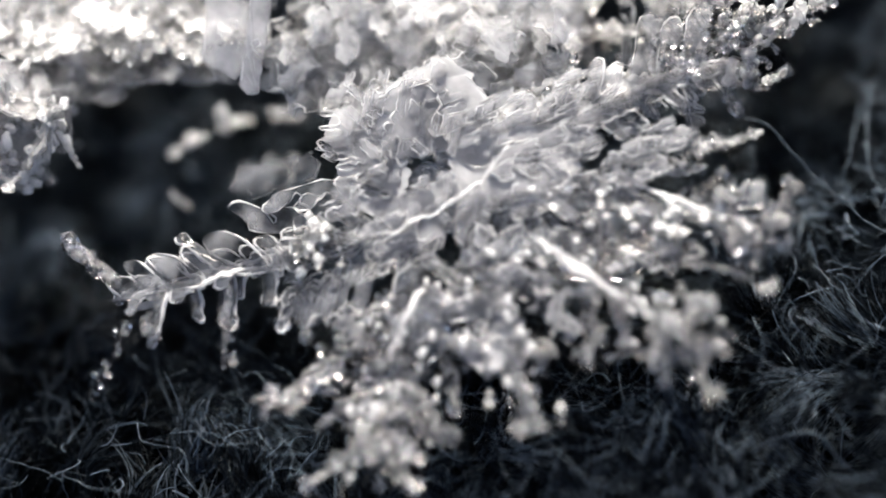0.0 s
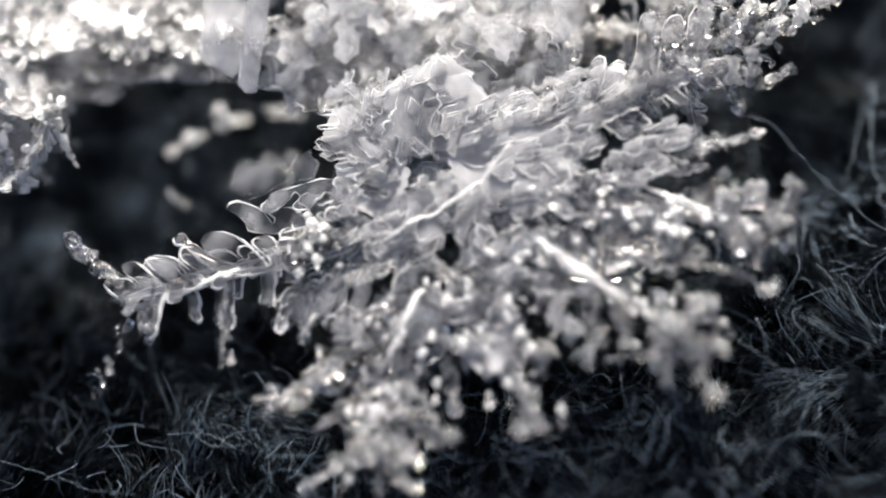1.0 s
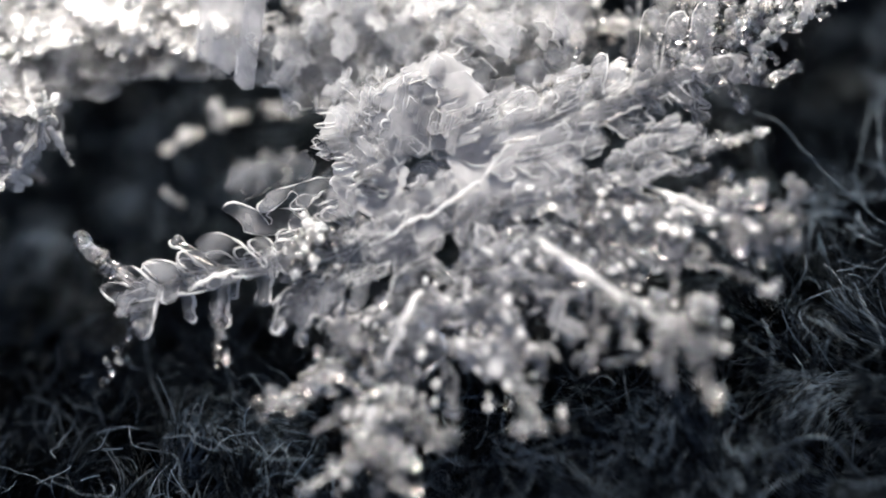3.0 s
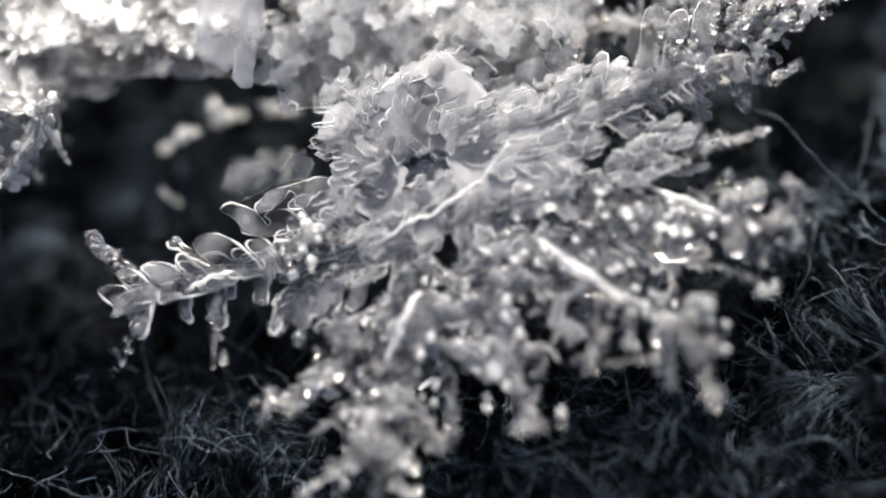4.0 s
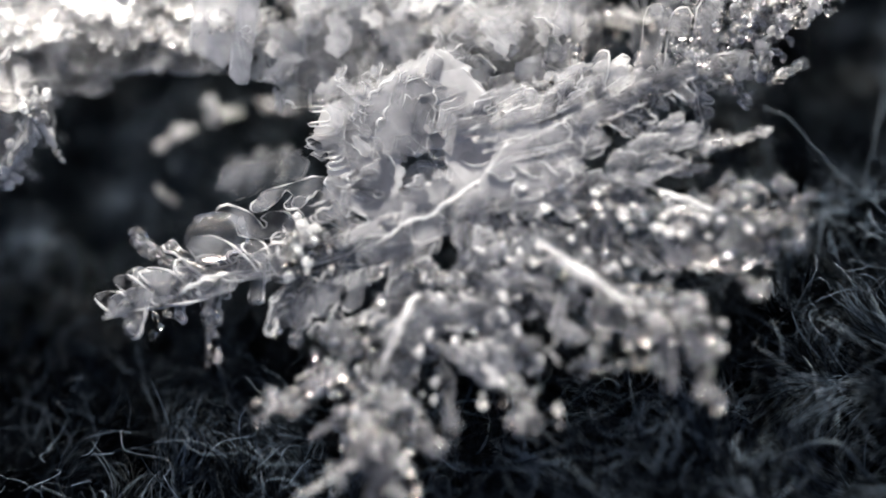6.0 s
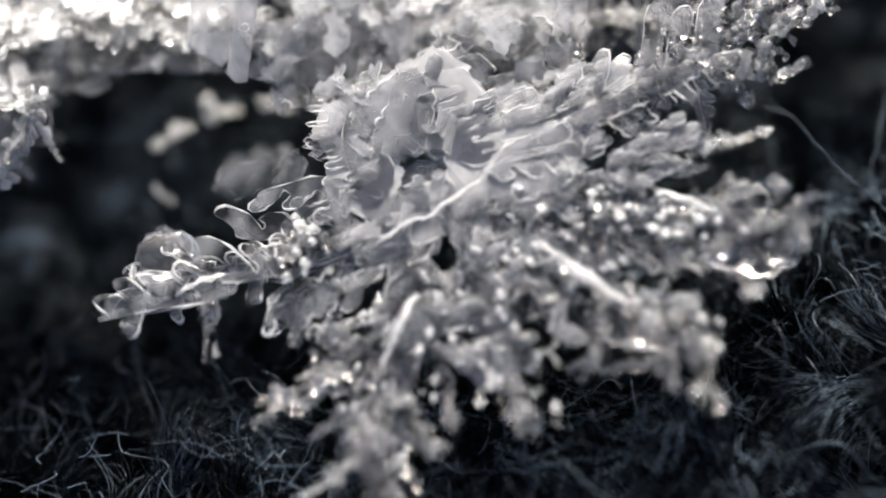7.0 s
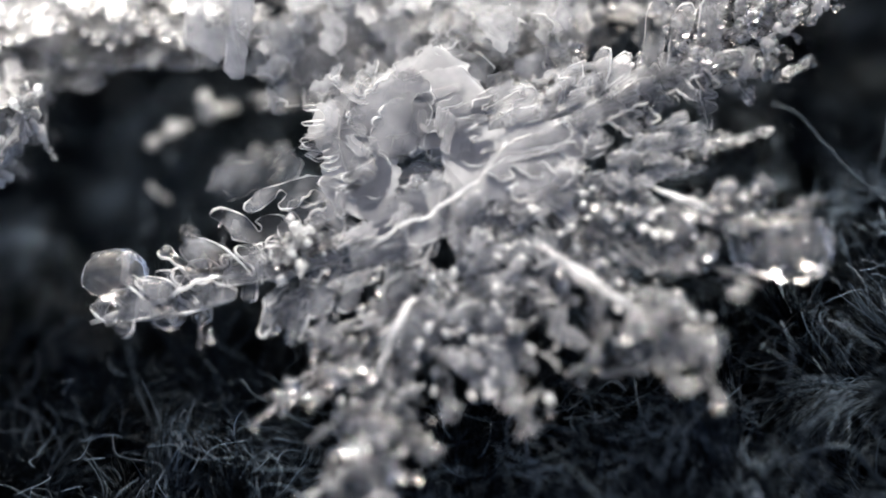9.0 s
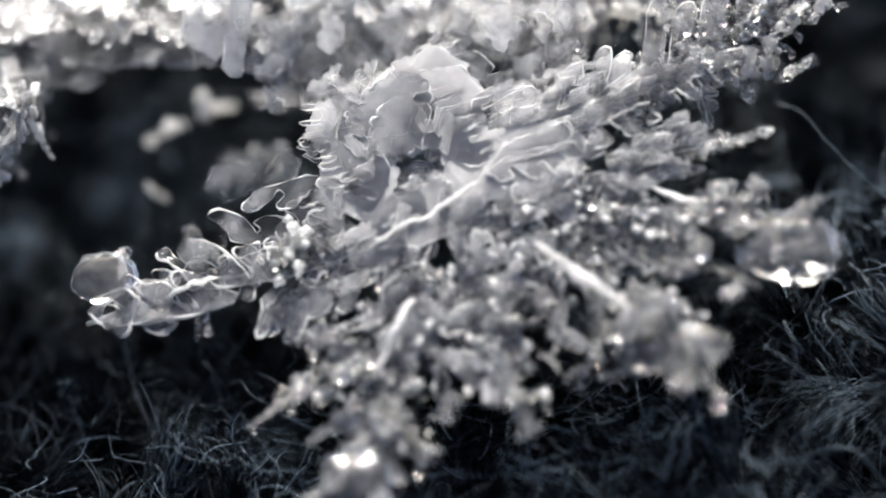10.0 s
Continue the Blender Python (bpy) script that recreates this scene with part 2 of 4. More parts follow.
def shard(length, width, rnd, thick=0.03, rim=0.006, notch=0.5):
    """A broken plate whose edges run in steps along the crystal's axes, with growth steps on its face."""
    d, loop = Draft(), []
    a, b = length / 2, width / 2
    base = [(0, 0), (min(b * 0.58, a * 0.4), b), (length - min(b * 0.58, a * 0.4), b), (length, 0),
            (length - min(b * 0.58, a * 0.4), -b), (min(b * 0.58, a * 0.4), -b)][::-1]
    base = [(x + rnd.uniform(-0.12, 0.12) * width, y * rnd.uniform(0.75, 1.2)) for x, y in base]
    for i, p in enumerate(base):
        q = base[(i + 1) % 6]
        ln = math.dist(p, q)
        ux, uy = (q[0] - p[0]) / ln, (q[1] - p[1]) / ln
        go, off = 0.0, 0.0
        while go < ln - 0.02:
            loop.append((p[0] + ux * go - uy * off, p[1] + uy * go + ux * off, 0))
            go += rnd.uniform(0.018, 0.07)
            g = min(go, ln)
            loop.append((p[0] + ux * g - uy * off, p[1] + uy * g + ux * off, 0))
            new_off = rnd.uniform(0, 0.03) * notch * 2 if rnd.random() < 0.75 else 0.0
            go += 0.5 * abs(new_off - off)
            off = new_off
    loop = [(x + rnd.uniform(-1, 1) * 0.003, y + rnd.uniform(-1, 1) * 0.003, 0) for x, y, z in rounded(loop)]
    d.slab(loop, thick)
    d.use(1)
    d.ring([(x, y, 0.3 * thick) for x, y, z in loop], rim)
    for i in range(int(length * 7)):
        x, y = length * rnd.uniform(0.15, 0.7), width * rnd.uniform(-0.3, 0.3)
        path, g = [(x, y, thick * 0.5)], rnd.choice((0, 60, -60))
        for k in range(rnd.randint(2, 5)):
            h = g if k % 2 == 0 else g + rnd.choice((60, -60))
            st = rnd.uniform(0.02, 0.05) if k % 2 == 0 else rnd.uniform(0.008, 0.02)
            x, y = x + st * math.cos(radians(h)), y + st * math.sin(radians(h))
            if abs(y) < width * 0.42:
                path.append((x, y, thick * 0.5))
        if len(path) > 1:
            d.tube(path, [rim * rnd.uniform(0.35, 0.7) for _ in path], 5)
    return d.warp(rnd, 0.004, 0.008)


def sheet(length, width, rnd, thick=0.02, rim=0.006, wave=0.075, depth=0.04, steps=1):
    """A smooth melted plate whose edge runs in rounded scallops, with a lip whitened as if lit and growth steps on its
    face.
    """
    d = Draft()
    h = [(0.0, 0.0), (width * 0.3, -width / 2), (length - width * 0.3, -width / 2), (length, 0.0), (length - width * 0.3, width / 2), (width * 0.3, width / 2)]
    h = [(x + rnd.uniform(-0.14, 0.14) * width, y * rnd.uniform(0.7, 1.2), 0.0) for x, y in h]
    h = rounded(h)
    loop, go, deep = [], 0.0, rnd.uniform(0.2, 1.3)
    for i, p in enumerate(h):
        q = h[(i + 1) % len(h)]
        ln = math.dist(p, q)
        ux, uy = (q[0] - p[0]) / ln, (q[1] - p[1]) / ln
        k = max(2, int(ln / (wave / 7)))
        for j in range(k):
            s = ln * j / k
            if int((go + s) / wave) != int((go + s - ln / k) / wave):
                deep = rnd.choice((0.1, 0.3, 0.6, 1.0, 1.5))
            off = depth * (deep * (abs(math.sin(math.pi * (go + s) / wave)) ** 0.55 - 1) + 0.5 * noise.noise(Vector((p[0] + ux * s, p[1] + uy * s, width)) * 9))
            loop.append((p[0] + ux * s + uy * off, p[1] + uy * s - ux * off, 0.0))
        go += ln
    d.slab(loop, thick)
    d.use(1)
    d.ring([(x, y, 0.35 * thick) for x, y, z in loop], rim)
    for i in range(steps):
        n, s0 = rnd.randint(9, 20), rnd.randrange(len(loop))
        f, cx = rnd.uniform(0.45, 0.75), length * 0.5
        path = [loop[(s0 + j) % len(loop)] for j in range(min(n, len(loop)))]
        d.tube([(cx + (x - cx) * f, y * f, thick * 0.5) for x, y, z in path], [rim * rnd.uniform(0.35, 0.75) for _ in path], 5)
    return d.warp(rnd, 0.004, 0.008)


def comb_plate(length, base, reach, wide, gap, slant, rnd, side=1, thick=0.02, rim=0.006, ragged=0.0, taper=0.0):
    """A plate along +x whose one edge grows into parallel rounded fingers, slant degrees off the edge."""
    d, x = Draft(), length
    c, s = math.cos(radians(slant)), math.sin(radians(slant))
    pts = [(0, -base * 0.5, 0), (length * 0.35, -base * rnd.uniform(0.8, 1.2), 0), (length * 0.7, -base * rnd.uniform(0.7, 1.1), 0), (length, -base * 0.4, 0)]
    web = 0.0
    while x > wide * 0.6:
        w = wide * (1 + 0.5 * rnd.uniform(-ragged, ragged)) * rnd.uniform(0.85, 1.15)
        far = reach * (1 - taper * x / length) * rnd.choice((0.5, 0.75, 0.9, 1.0, 1.12)) * rnd.uniform(0.85, 1.1)
        lo, hi = min(web, far * 0.8), far * ragged * rnd.choice((0.0, 0.0, 0.15, 0.4, 0.7))
        p = far * rnd.uniform(0.8, 1.0)
        pts += [(x + lo * c, lo * s, 0), (x + (lo + p) * 0.5 * c + w * rnd.uniform(-0.15, 0.1), (lo + p) * 0.5 * s, 0), (x + p * c, p * s, 0), (x - w * 0.5 + (far + w * 0.25) * c, (far + w * 0.25) * s, 0),
                (x - w + far * c, far * s, 0), (x - w + (hi + far) * 0.5 * c + w * rnd.uniform(-0.1, 0.15), (hi + far) * 0.5 * s, 0), (x - w + hi * c, hi * s, 0), (x - w - gap * 0.5 + hi * c, hi * s - gap * rnd.uniform(0.3, 1.0), 0)]
        x -= w + gap * rnd.uniform(0.6, 1.6)
        web = hi
    loop = [(a + rnd.uniform(-1, 1) * 0.005, b + rnd.uniform(-1, 1) * 0.005, 0) for a, b, _ in rounded(pts)]
    if side < 0:
        loop = [(a, -b, 0) for a, b, _ in reversed(loop)]
    d.slab(loop, thick)
    d.use(1)
    d.ring([(a, b, 0.35 * thick) for a, b, _ in loop], rim)
    return d.warp(rnd, 0.006, 0.008 + 0.01 * ragged)


def plate_chip(length, width, rnd, thick=0.01, rim=0.0034):
    """A small flat crystal plate with stepped ends, its sides along the crystal's axes."""
    d, k = Draft(), 0.58
    half = width / 2
    a, b = rnd.uniform(0.1, 0.35) * length, rnd.uniform(0.1, 0.3) * length
    cut_at = rnd.uniform(-0.3, 0.3) * width
    pts = [(-half * k, -half), (length * rnd.uniform(0.4, 0.6), -half * rnd.uniform(0.8, 1.1)), (length - half * k, -half), (length + cut_at * k, cut_at), (length - b + cut_at * k, cut_at + 0.01), (length - b + half * k, half),
           (a + half * k, half * rnd.uniform(0.9, 1.2)), (a + cut_at * k, cut_at), (cut_at * k, cut_at)]
    loop = []
    for i, p in enumerate(pts):
        q = pts[(i + 1) % len(pts)]
        n = max(2, int(math.dist(p, q) / 0.022))
        loop += [(p[0] + (q[0] - p[0]) * j / n + rnd.uniform(-1, 1) * 0.0035, p[1] + (q[1] - p[1]) * j / n + rnd.uniform(-1, 1) * 0.0035, 0.0) for j in range(n)]
    d.slab(loop, thick)
    d.use(1)
    d.ring([(x, y, 0.4 * thick) for x, y, _ in loop], rim)
    return d.warp(rnd, 0.004, 0.006)


def finger(length, width, rnd, thick=0.028, rim=0.0075):
    """A rounded lobe that swells towards its tip, with a lip whitened as if lit."""
    d, n, loop = Draft(), 7, []
    prof = [rnd.uniform(0.5, 1.0) for _ in range(6)] + [0.9]
    width *= rnd.uniform(0.65, 1.1)
    for i in range(n):
        loop.append((length * i / n, -width / 2 * prof[i] * rnd.uniform(0.85, 1.15), 0))
    for k in range(7):
        g = radians(-75 + 25 * k)
        loop.append((length - width / 2 * (1 - math.cos(g)), width / 2 * 0.95 * math.sin(g), 0))
    for i in reversed(range(n)):
        loop.append((length * i / n, width / 2 * prof[i] * rnd.uniform(0.85, 1.15), 0))
    loop = rounded(loop)
    d.slab(loop, thick)
    d.use(1)
    d.ring([(x, y, 0.3 * thick) for x, y, z in loop], rim, 6)
    d.use(2)
    d.blob((length - width * 0.45, 0, thick * 0.3), width * 0.33, rnd, rough=0.3)
    return d.warp(rnd, 0.018, 0.035)


def beads(length, width, rnd, count, r0, r1):
    """A run of melted beads along +x."""
    d = Draft()
    for i in range(count):
        u = (i + rnd.random()) / count
        d.use(int(rnd.random() < 0.45))
        d.blob((length * u, rnd.uniform(-0.5, 0.5) * width, rnd.uniform(-0.3, 0.3) * width), rnd.uniform(r0, r1), rnd,
               (rnd.uniform(0.8, 1.4), rnd.uniform(0.7, 1.1), rnd.uniform(0.7, 1.1)), 0.5)
    d.warp(rnd, 0.02, 0.03)
    m = 6
    d.tube([(length * i / m, rnd.uniform(-0.15, 0.15) * width, 0) for i in range(m + 1)], [r0 * rnd.uniform(0.6, 1) for _ in range(m + 1)], 7)
    return d


# ---- the flake's plane ----
LEAN, TILT = radians(20), radians(19)        # run of the long axis on the grid; how far the top leans away
HUB = (745, 265)
AX = math.cos(LEAN) * ACROSS + math.sin(LEAN) * UP
_q = -math.sin(LEAN) * ACROSS + math.cos(LEAN) * UP
AY = math.cos(TILT) * _q - math.sin(TILT) * NEAR
AZ = AX.cross(AY)
MOVES = []                                   # (object, rows of (seconds, along, across, out in mm))


def basis(x, y, z, at):
    m = Matrix((x, y, z)).transposed().to_4x4()
    m.translation = at * MM
    return m


FLAKE = basis(AX, AY, AZ, spot(*HUB))
FLAKE_INV = FLAKE.inverted()


def on_flake(x, y, c=0.0):
    """Grid point x, y on the flake's plane, c mm above it, in mm in the flake's space."""
    dx, dy = (x - HUB[0]) * UNIT, (HUB[1] - y) * UNIT
    q = -dx * math.sin(LEAN) + dy * math.cos(LEAN)
    w = -math.tan(TILT) * q + c
    return (FLAKE_INV @ (spot(x, y, w) * MM)) / MM


def along(x0, y0, x1, y1, c=0.0, c1=None, roll=0.0):
    """Pose and length (mm) of a piece from one grid point to another."""
    a, b = on_flake(x0, y0, c), on_flake(x1, y1, c if c1 is None else c1)
    x = (b - a).normalized()
    y = Vector((0, 0, 1)).cross(x).normalized()
    m = basis(x, y, x.cross(y), a)
    return m @ pose(0, 0, 0, roll, 0, 0), (b - a).length


rnd = random.Random(7)
flake = new("snowflake")
flake.matrix_basis = FLAKE
tagged(flake, "half-melted white snow crystal with toothed arms resting on dark wool", "snowflake")


def arm(x0, y0, x1, y1, w, c=0.0, c1=None, name="arm", label="", mat=None, side=0.0, roll=0.0, step=0.085, spine=0.02, melt=0.0, bare=0.28, back=0.0):
    """An arm with side branches at sixty degrees, as long as side mm in the middle."""
    m, length = along(x0, y0, x1, y1, c, c1, roll)
    ob = part(name, feather(length, w * UNIT, rnd, step=step, spine=spine, melt=melt), mat or (ICE_THIN, RIM, ICE_CLEAR), flake, label, m)
    if back:
        MOVES.append((ob, [(t, -back * t / 10, 0, 0) for t in (0, 5, 10)]))
    n = int(length / 0.17)
    for i in range(n if side else 0):
        u = (i + 0.6) / n
        if u < bare:
            continue
        for s in (1, -1):
            if rnd.random() < 0.12:
                continue
            ln = side * (0.45 + 0.55 * math.sin(math.pi * u)) * rnd.uniform(0.6, 1.15)
            k = pose(length * u * MM, s * 0.03 * MM, rnd.uniform(-0.02, 0.03) * MM, rnd.uniform(-14, 14), rnd.uniform(-8, 8), s * rnd.uniform(48, 66))
            br = part("side_branch", feather(ln, rnd.uniform(0.1, 0.16), rnd, step=0.06, thick=0.025, spine=0.005, rim=0.006, melt=melt), mat or (ICE_THIN, RIM, ICE_CLEAR), ob, "", k)
            MOVES.append((br, [(0, 0, 0, 0), (5, -0.12 * ln, 0, 0), (10, -0.3 * ln, 0, 0)]))
    return ob


GRAINY = ("beaded_branch", "rimed_tip", "thawed_tip", "knob")


def piece(name, draft, x0, y0, x1, y1, c=0.0, c1=None, roll=0.0, mats=None, parent=None, label="", back=None):
    """Lays a drafted piece from one grid point towards another; back: rows (seconds, mm drawn back)."""
    m, _ = along(x0, y0, x1, y1, c, c1, roll)
    ob = part(name, draft, mats or (ICE_FRAIL, RIM, ICE_CLEAR), parent or flake, label, m)
    if back:
        MOVES.append((ob, [(t, -a, 0, 0) for t, a in back]))
    return tagged(ob, kind="stuff" if name in GRAINY else "")


def span(x0, y0, x1, y1, c=0.0, c1=None):
    return along(x0, y0, x1, y1, c, c1)[1]


def twig(x0, y0, x1, y1, w, c=0.0, c1=None, melt=0.55, back=None, name="twig", roll=None, mats=None, spine=0.005, step=0.06):
    """A lone branch of the flake."""
    d = feather(span(x0, y0, x1, y1, c, c1), w * UNIT, rnd, step=step, thick=0.026, rim=0.006, spine=spine, melt=melt)
    return piece(name, d, x0, y0, x1, y1, c, c1, rnd.uniform(-18, 18) if roll is None else roll, mats, back=back)


# main arms: start, end, width, lift
arm(770, 290, 1230, 118, 110, 0.02, side=0.2, melt=0.15, spine=0.008)
arm(790, 345, 1270, 620, 100, 0.03, 0.1, side=0.24, melt=0.55, spine=0.028, back=0.2, mat=(ICE_FRAIL, WET, ICE_CLEAR))
arm(755, 380, 668, 860, 100, 0.02, 0.08, side=0.27, melt=0.55, mat=(ICE_FRAIL, WET, ICE_CLEAR))
arm(690, 395, 205, 528, 40, 0.02, melt=0.3, spine=0.012, step=0.11, back=0.26, mat=(ICE_FRAIL, HIGHLIGHT, ICE_CLEAR))
arm(740, 250, 540, 85, 110, 0.0, -0.15, side=0.25, melt=0.2, spine=0.0)
arm(745, 250, 770, -80, 160, 0.0, -0.3, side=0.42, melt=0.2, spine=0.0)
arm(850, 350, 1400, 390, 90, 0.03, 0.08, side=0.28, melt=0.55, mat=(ICE_FRAIL, WET, ICE_CLEAR))
# branches between the arms and behind them
for row in ((1000, 180, 985, 30, 80, -0.1), (930, 200, 925, 20, 90, -0.15), (860, 200, 900, -20, 120, -0.2),
            (1060, 185, 1135, 268, 60, 0.03), (1150, 165, 1130, 250, 60, 0.03), (1205, 150, 1238, 245, 60, 0.03),
            (1245, 125, 1305, 195, 60, 0.02), (1080, 285, 1345, 238, 60, 0.1)):
    twig(*row[:5], row[5], melt=0.55, back=((0, 0), (5, 0.02), (10, 0.06)))
for row in ((900, 340, 1090, 300, 70, 0.03), (930, 350, 1240, 300, 90, 0.03), (960, 400, 1180, 480, 120, 0.05),
            (1020, 400, 1330, 500, 110, 0.05), (940, 470, 1010, 600, 110, 0.04), (860, 490, 900, 620, 110, 0.03),
            (850, 560, 960, 640, 90, 0.07), (870, 600, 950, 750, 90, 0.08), (800, 520, 830, 650, 90, 0.02),
            (1050, 520, 1040, 640, 90, 0.10), (1150, 560, 1180, 680, 90, 0.12), (1200, 590, 1262, 705, 70, 0.14)):
    twig(*row[:4], row[4] * 0.5, row[5], melt=0.6, back=((0, 0), (5, 0.03), (10, 0.10)))
for row in ((640, 590, 470, 722, 70, 0.05), (700, 560, 590, 640, 80, 0.03), (720, 640, 560, 760, 90, 0.06),
            (700, 700, 800, 775, 90, 0.08), (680, 760, 540, 860, 80, 0.10), (670, 780, 740, 870, 90, 0.11), (780, 560, 800, 720, 100, 0.03)):
    twig(*row[:4], row[4] * 0.5, row[5], melt=0.6, back=((0, 0), (5, 0.03), (10, 0.08)))
for row in ((655, 430, 500, 575, 60, 0.02), (600, 470, 545, 598, 40, 0.03)):
    twig(*row[:5], row[5], melt=0.2, back=((0, 0), (5, 0.02), (10, 0.08)))
for x0, y0, x1, y1, w in ((482, 452, 468, 548, 30), (525, 445, 512, 505, 30), (445, 462, 428, 530, 30), (398, 475, 402, 590, 34), (345, 490, 350, 566, 36), (292, 505, 262, 596, 34),
                          (395, 470, 318, 418, 38), (610, 455, 560, 560, 34)):
    c = rnd.uniform(0.0, 0.05)
    ln = span(x0, y0, x1, y1, c)
    piece("lobe", finger(ln, w * UNIT, rnd), x0, y0, x1, y1, c, mats=(ICE_FRAIL, HIGHLIGHT, ICE_CLEAR), roll=rnd.uniform(-15, 15), back=((0, 0), (5, 0.12 * ln), (10, 0.3 * ln)))
for i in range(44):
    u = rnd.random()
    x, y = 960 + 360 * u + rnd.gauss(0, 10), 205 - 125 * u + rnd.gauss(0, 34)
    g, ln = rnd.choice((20, 20, 80, -40)) + rnd.uniform(-12, 12), rnd.uniform(0.1, 0.28)
    m, _ = along(x, y, x + 100 * math.cos(radians(g)), y - 100 * math.sin(radians(g)), rnd.uniform(-0.02, 0.08))
    if i % 3:
        d = shard(ln, ln * rnd.uniform(0.35, 0.65), rnd, 0.018, 0.006)
        part("scale", d, (ICE_THIN, RIM), flake, "", m @ pose(-ln / 2 * MM, 0, 0, rnd.uniform(-14, 14), rnd.uniform(-10, 10), 0))
    else:
        tagged(part("knob", beads(ln * 0.7, 0.05, rnd, 5, 0.012, 0.03), (ICE_CLEAR, RIM), flake, "", m), kind="stuff")
# frozen beads over the near arms, mostly white to stand in for glints
GLINT_BEADS = []
for k in range(6):
    d = Draft()
    d.blob((0, 0, 0), 0.007 + 0.0028 * k, rnd, (1.4, 0.9, 0.8), 0.7)
    GLINT_BEADS.append(d.mesh("bead", (HIGHLIGHT, WATER, HIGHLIGHT)[k % 3]))
for i in range(280):
    u, k = rnd.uniform(0.22, 1), i % 4
    ax, ay, bx, by, wide = ((810, 360, 1250, 620, 60), (755, 420, 672, 850, 70), (860, 350, 1390, 395, 45), (800, 440, 940, 720, 60))[k]
    x, y = ax + (bx - ax) * u + wide * max(-1, min(1, rnd.gauss(0, 0.8))), ay + (by - ay) * u + wide * max(-0.7, min(0.7, rnd.gauss(0, 0.6)))
    m, _ = along(x, y, x + (bx - ax) * 0.2, y + (by - ay) * 0.2, rnd.uniform(0.07, 0.15))
    ob = new("bead", rnd.choice(GLINT_BEADS))
    ob.parent, ob.matrix_basis = flake, m
    MOVES.append((ob, [(0, 0, 0, 0), (5, -0.04, 0, -0.01), (10, -0.12 - 0.1 * u, 0, -0.03)]))
# bare ridges, their highlights painted on as white ice
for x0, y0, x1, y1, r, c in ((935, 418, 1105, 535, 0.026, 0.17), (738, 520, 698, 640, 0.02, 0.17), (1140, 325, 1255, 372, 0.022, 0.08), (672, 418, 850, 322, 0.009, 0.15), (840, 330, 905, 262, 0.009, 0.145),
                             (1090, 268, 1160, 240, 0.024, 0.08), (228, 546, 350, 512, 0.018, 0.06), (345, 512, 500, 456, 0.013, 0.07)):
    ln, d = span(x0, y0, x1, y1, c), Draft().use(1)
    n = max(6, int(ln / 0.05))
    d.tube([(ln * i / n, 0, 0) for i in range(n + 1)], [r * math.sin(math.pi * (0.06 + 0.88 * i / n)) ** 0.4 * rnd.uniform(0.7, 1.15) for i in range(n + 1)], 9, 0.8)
    piece("ridge", d.warp(rnd, 0.025, 0.05), x0, y0, x1, y1, c, mats=(HIGHLIGHT, HIGHLIGHT))
# thawed, beaded branches on the near arms
for i in range(27):
    u, k = rnd.random(), i % 3
    x0, y0 = ((800 + 430 * u, 350 + 240 * u), (750 - 80 * u, 400 + 420 * u), (860 + 500 * u, 345 + 60 * u))[k]
    g = (rnd.choice((-95, 10, -60)), rnd.choice((-30, -150, -95)), rnd.choice((-75, 25, -15)))[k] + rnd.uniform(-15, 15)
    ln = rnd.uniform(0.2, 0.42) * (1.1 - 0.5 * u) / UNIT
    x1, y1 = x0 + ln * math.cos(radians(g)), y0 - ln * math.sin(radians(g))
    c = rnd.uniform(0.0, 0.1)
    ln = span(x0, y0, x1, y1, c)
    piece("beaded_branch", beads(ln, 0.09, rnd, int(ln * 40) + 2, 0.011, 0.03), x0, y0, x1, y1, c, mats=(ICE_CLEAR, WET),
          back=((0, 0), (5, 0.15 * ln), (10, 0.4 * ln)))
for i in range(22):
    x0, y0 = (rnd.gauss(850, 80), rnd.gauss(540, 80)) if i % 3 else (rnd.gauss(650, 40), rnd.gauss(570, 60))
    g, ln = rnd.choice((-40, -100, 20)) + rnd.uniform(-15, 15), rnd.uniform(50, 110)
    x1, y1 = x0 + ln * math.cos(radians(g)), y0 - ln * math.sin(radians(g))
    c = rnd.uniform(-0.08, 0.06)
    if i % 2:
        ln = span(x0, y0, x1, y1, c)
        piece("beaded_branch", beads(ln, 0.09, rnd, int(ln * 40) + 2, 0.011, 0.03), x0, y0, x1, y1, c, mats=(ICE_CLEAR, WET), back=((0, 0), (10, 0.25 * ln)))
    else:
        twig(x0, y0, x1, y1, 45, c, melt=0.7, back=((0, 0), (10, 0.06)))
# meltwater that gathers at the ends of the arms
for x0, y0, x1, y1, c0, c1, r, wide in ((1120, 400, 1352, 430, -0.5, 0.04, 0.21, 1.25), (640, 330, 248, 478, -0.5, 0.02, 0.15, 1.15), (640, 340, 338, 548, -0.5, 0.04, 0.085, 1.1),
                                        (740, 600, 655, 800, -0.45, 0.06, 0.17, 1.1), (1060, 460, 1165, 590, -0.5, 0.06, 0.16, 1.8)):
    d = Draft()
    d.blob((0, 0, 0), r, rnd, (wide, 0.9, 0.55), 0.22, 28, 18)
    ob = piece("meltwater_drop", d, x1, y1, x1 + 50, y1, c1, mats=(WATER,), label="clear drop of meltwater")
    gone = on_flake(x0, y0, c0) - on_flake(x1, y1, c1)
    turn = ob.matrix_basis.to_3x3().inverted()
    gone = turn @ gone
    MOVES.append((ob, [(t, gone.x * k, gone.y * k, gone.z * k) for t, k in ((0, 1), (2.5, 0.97), (5, 0.62), (7.5, 0.14), (10, 0))]))
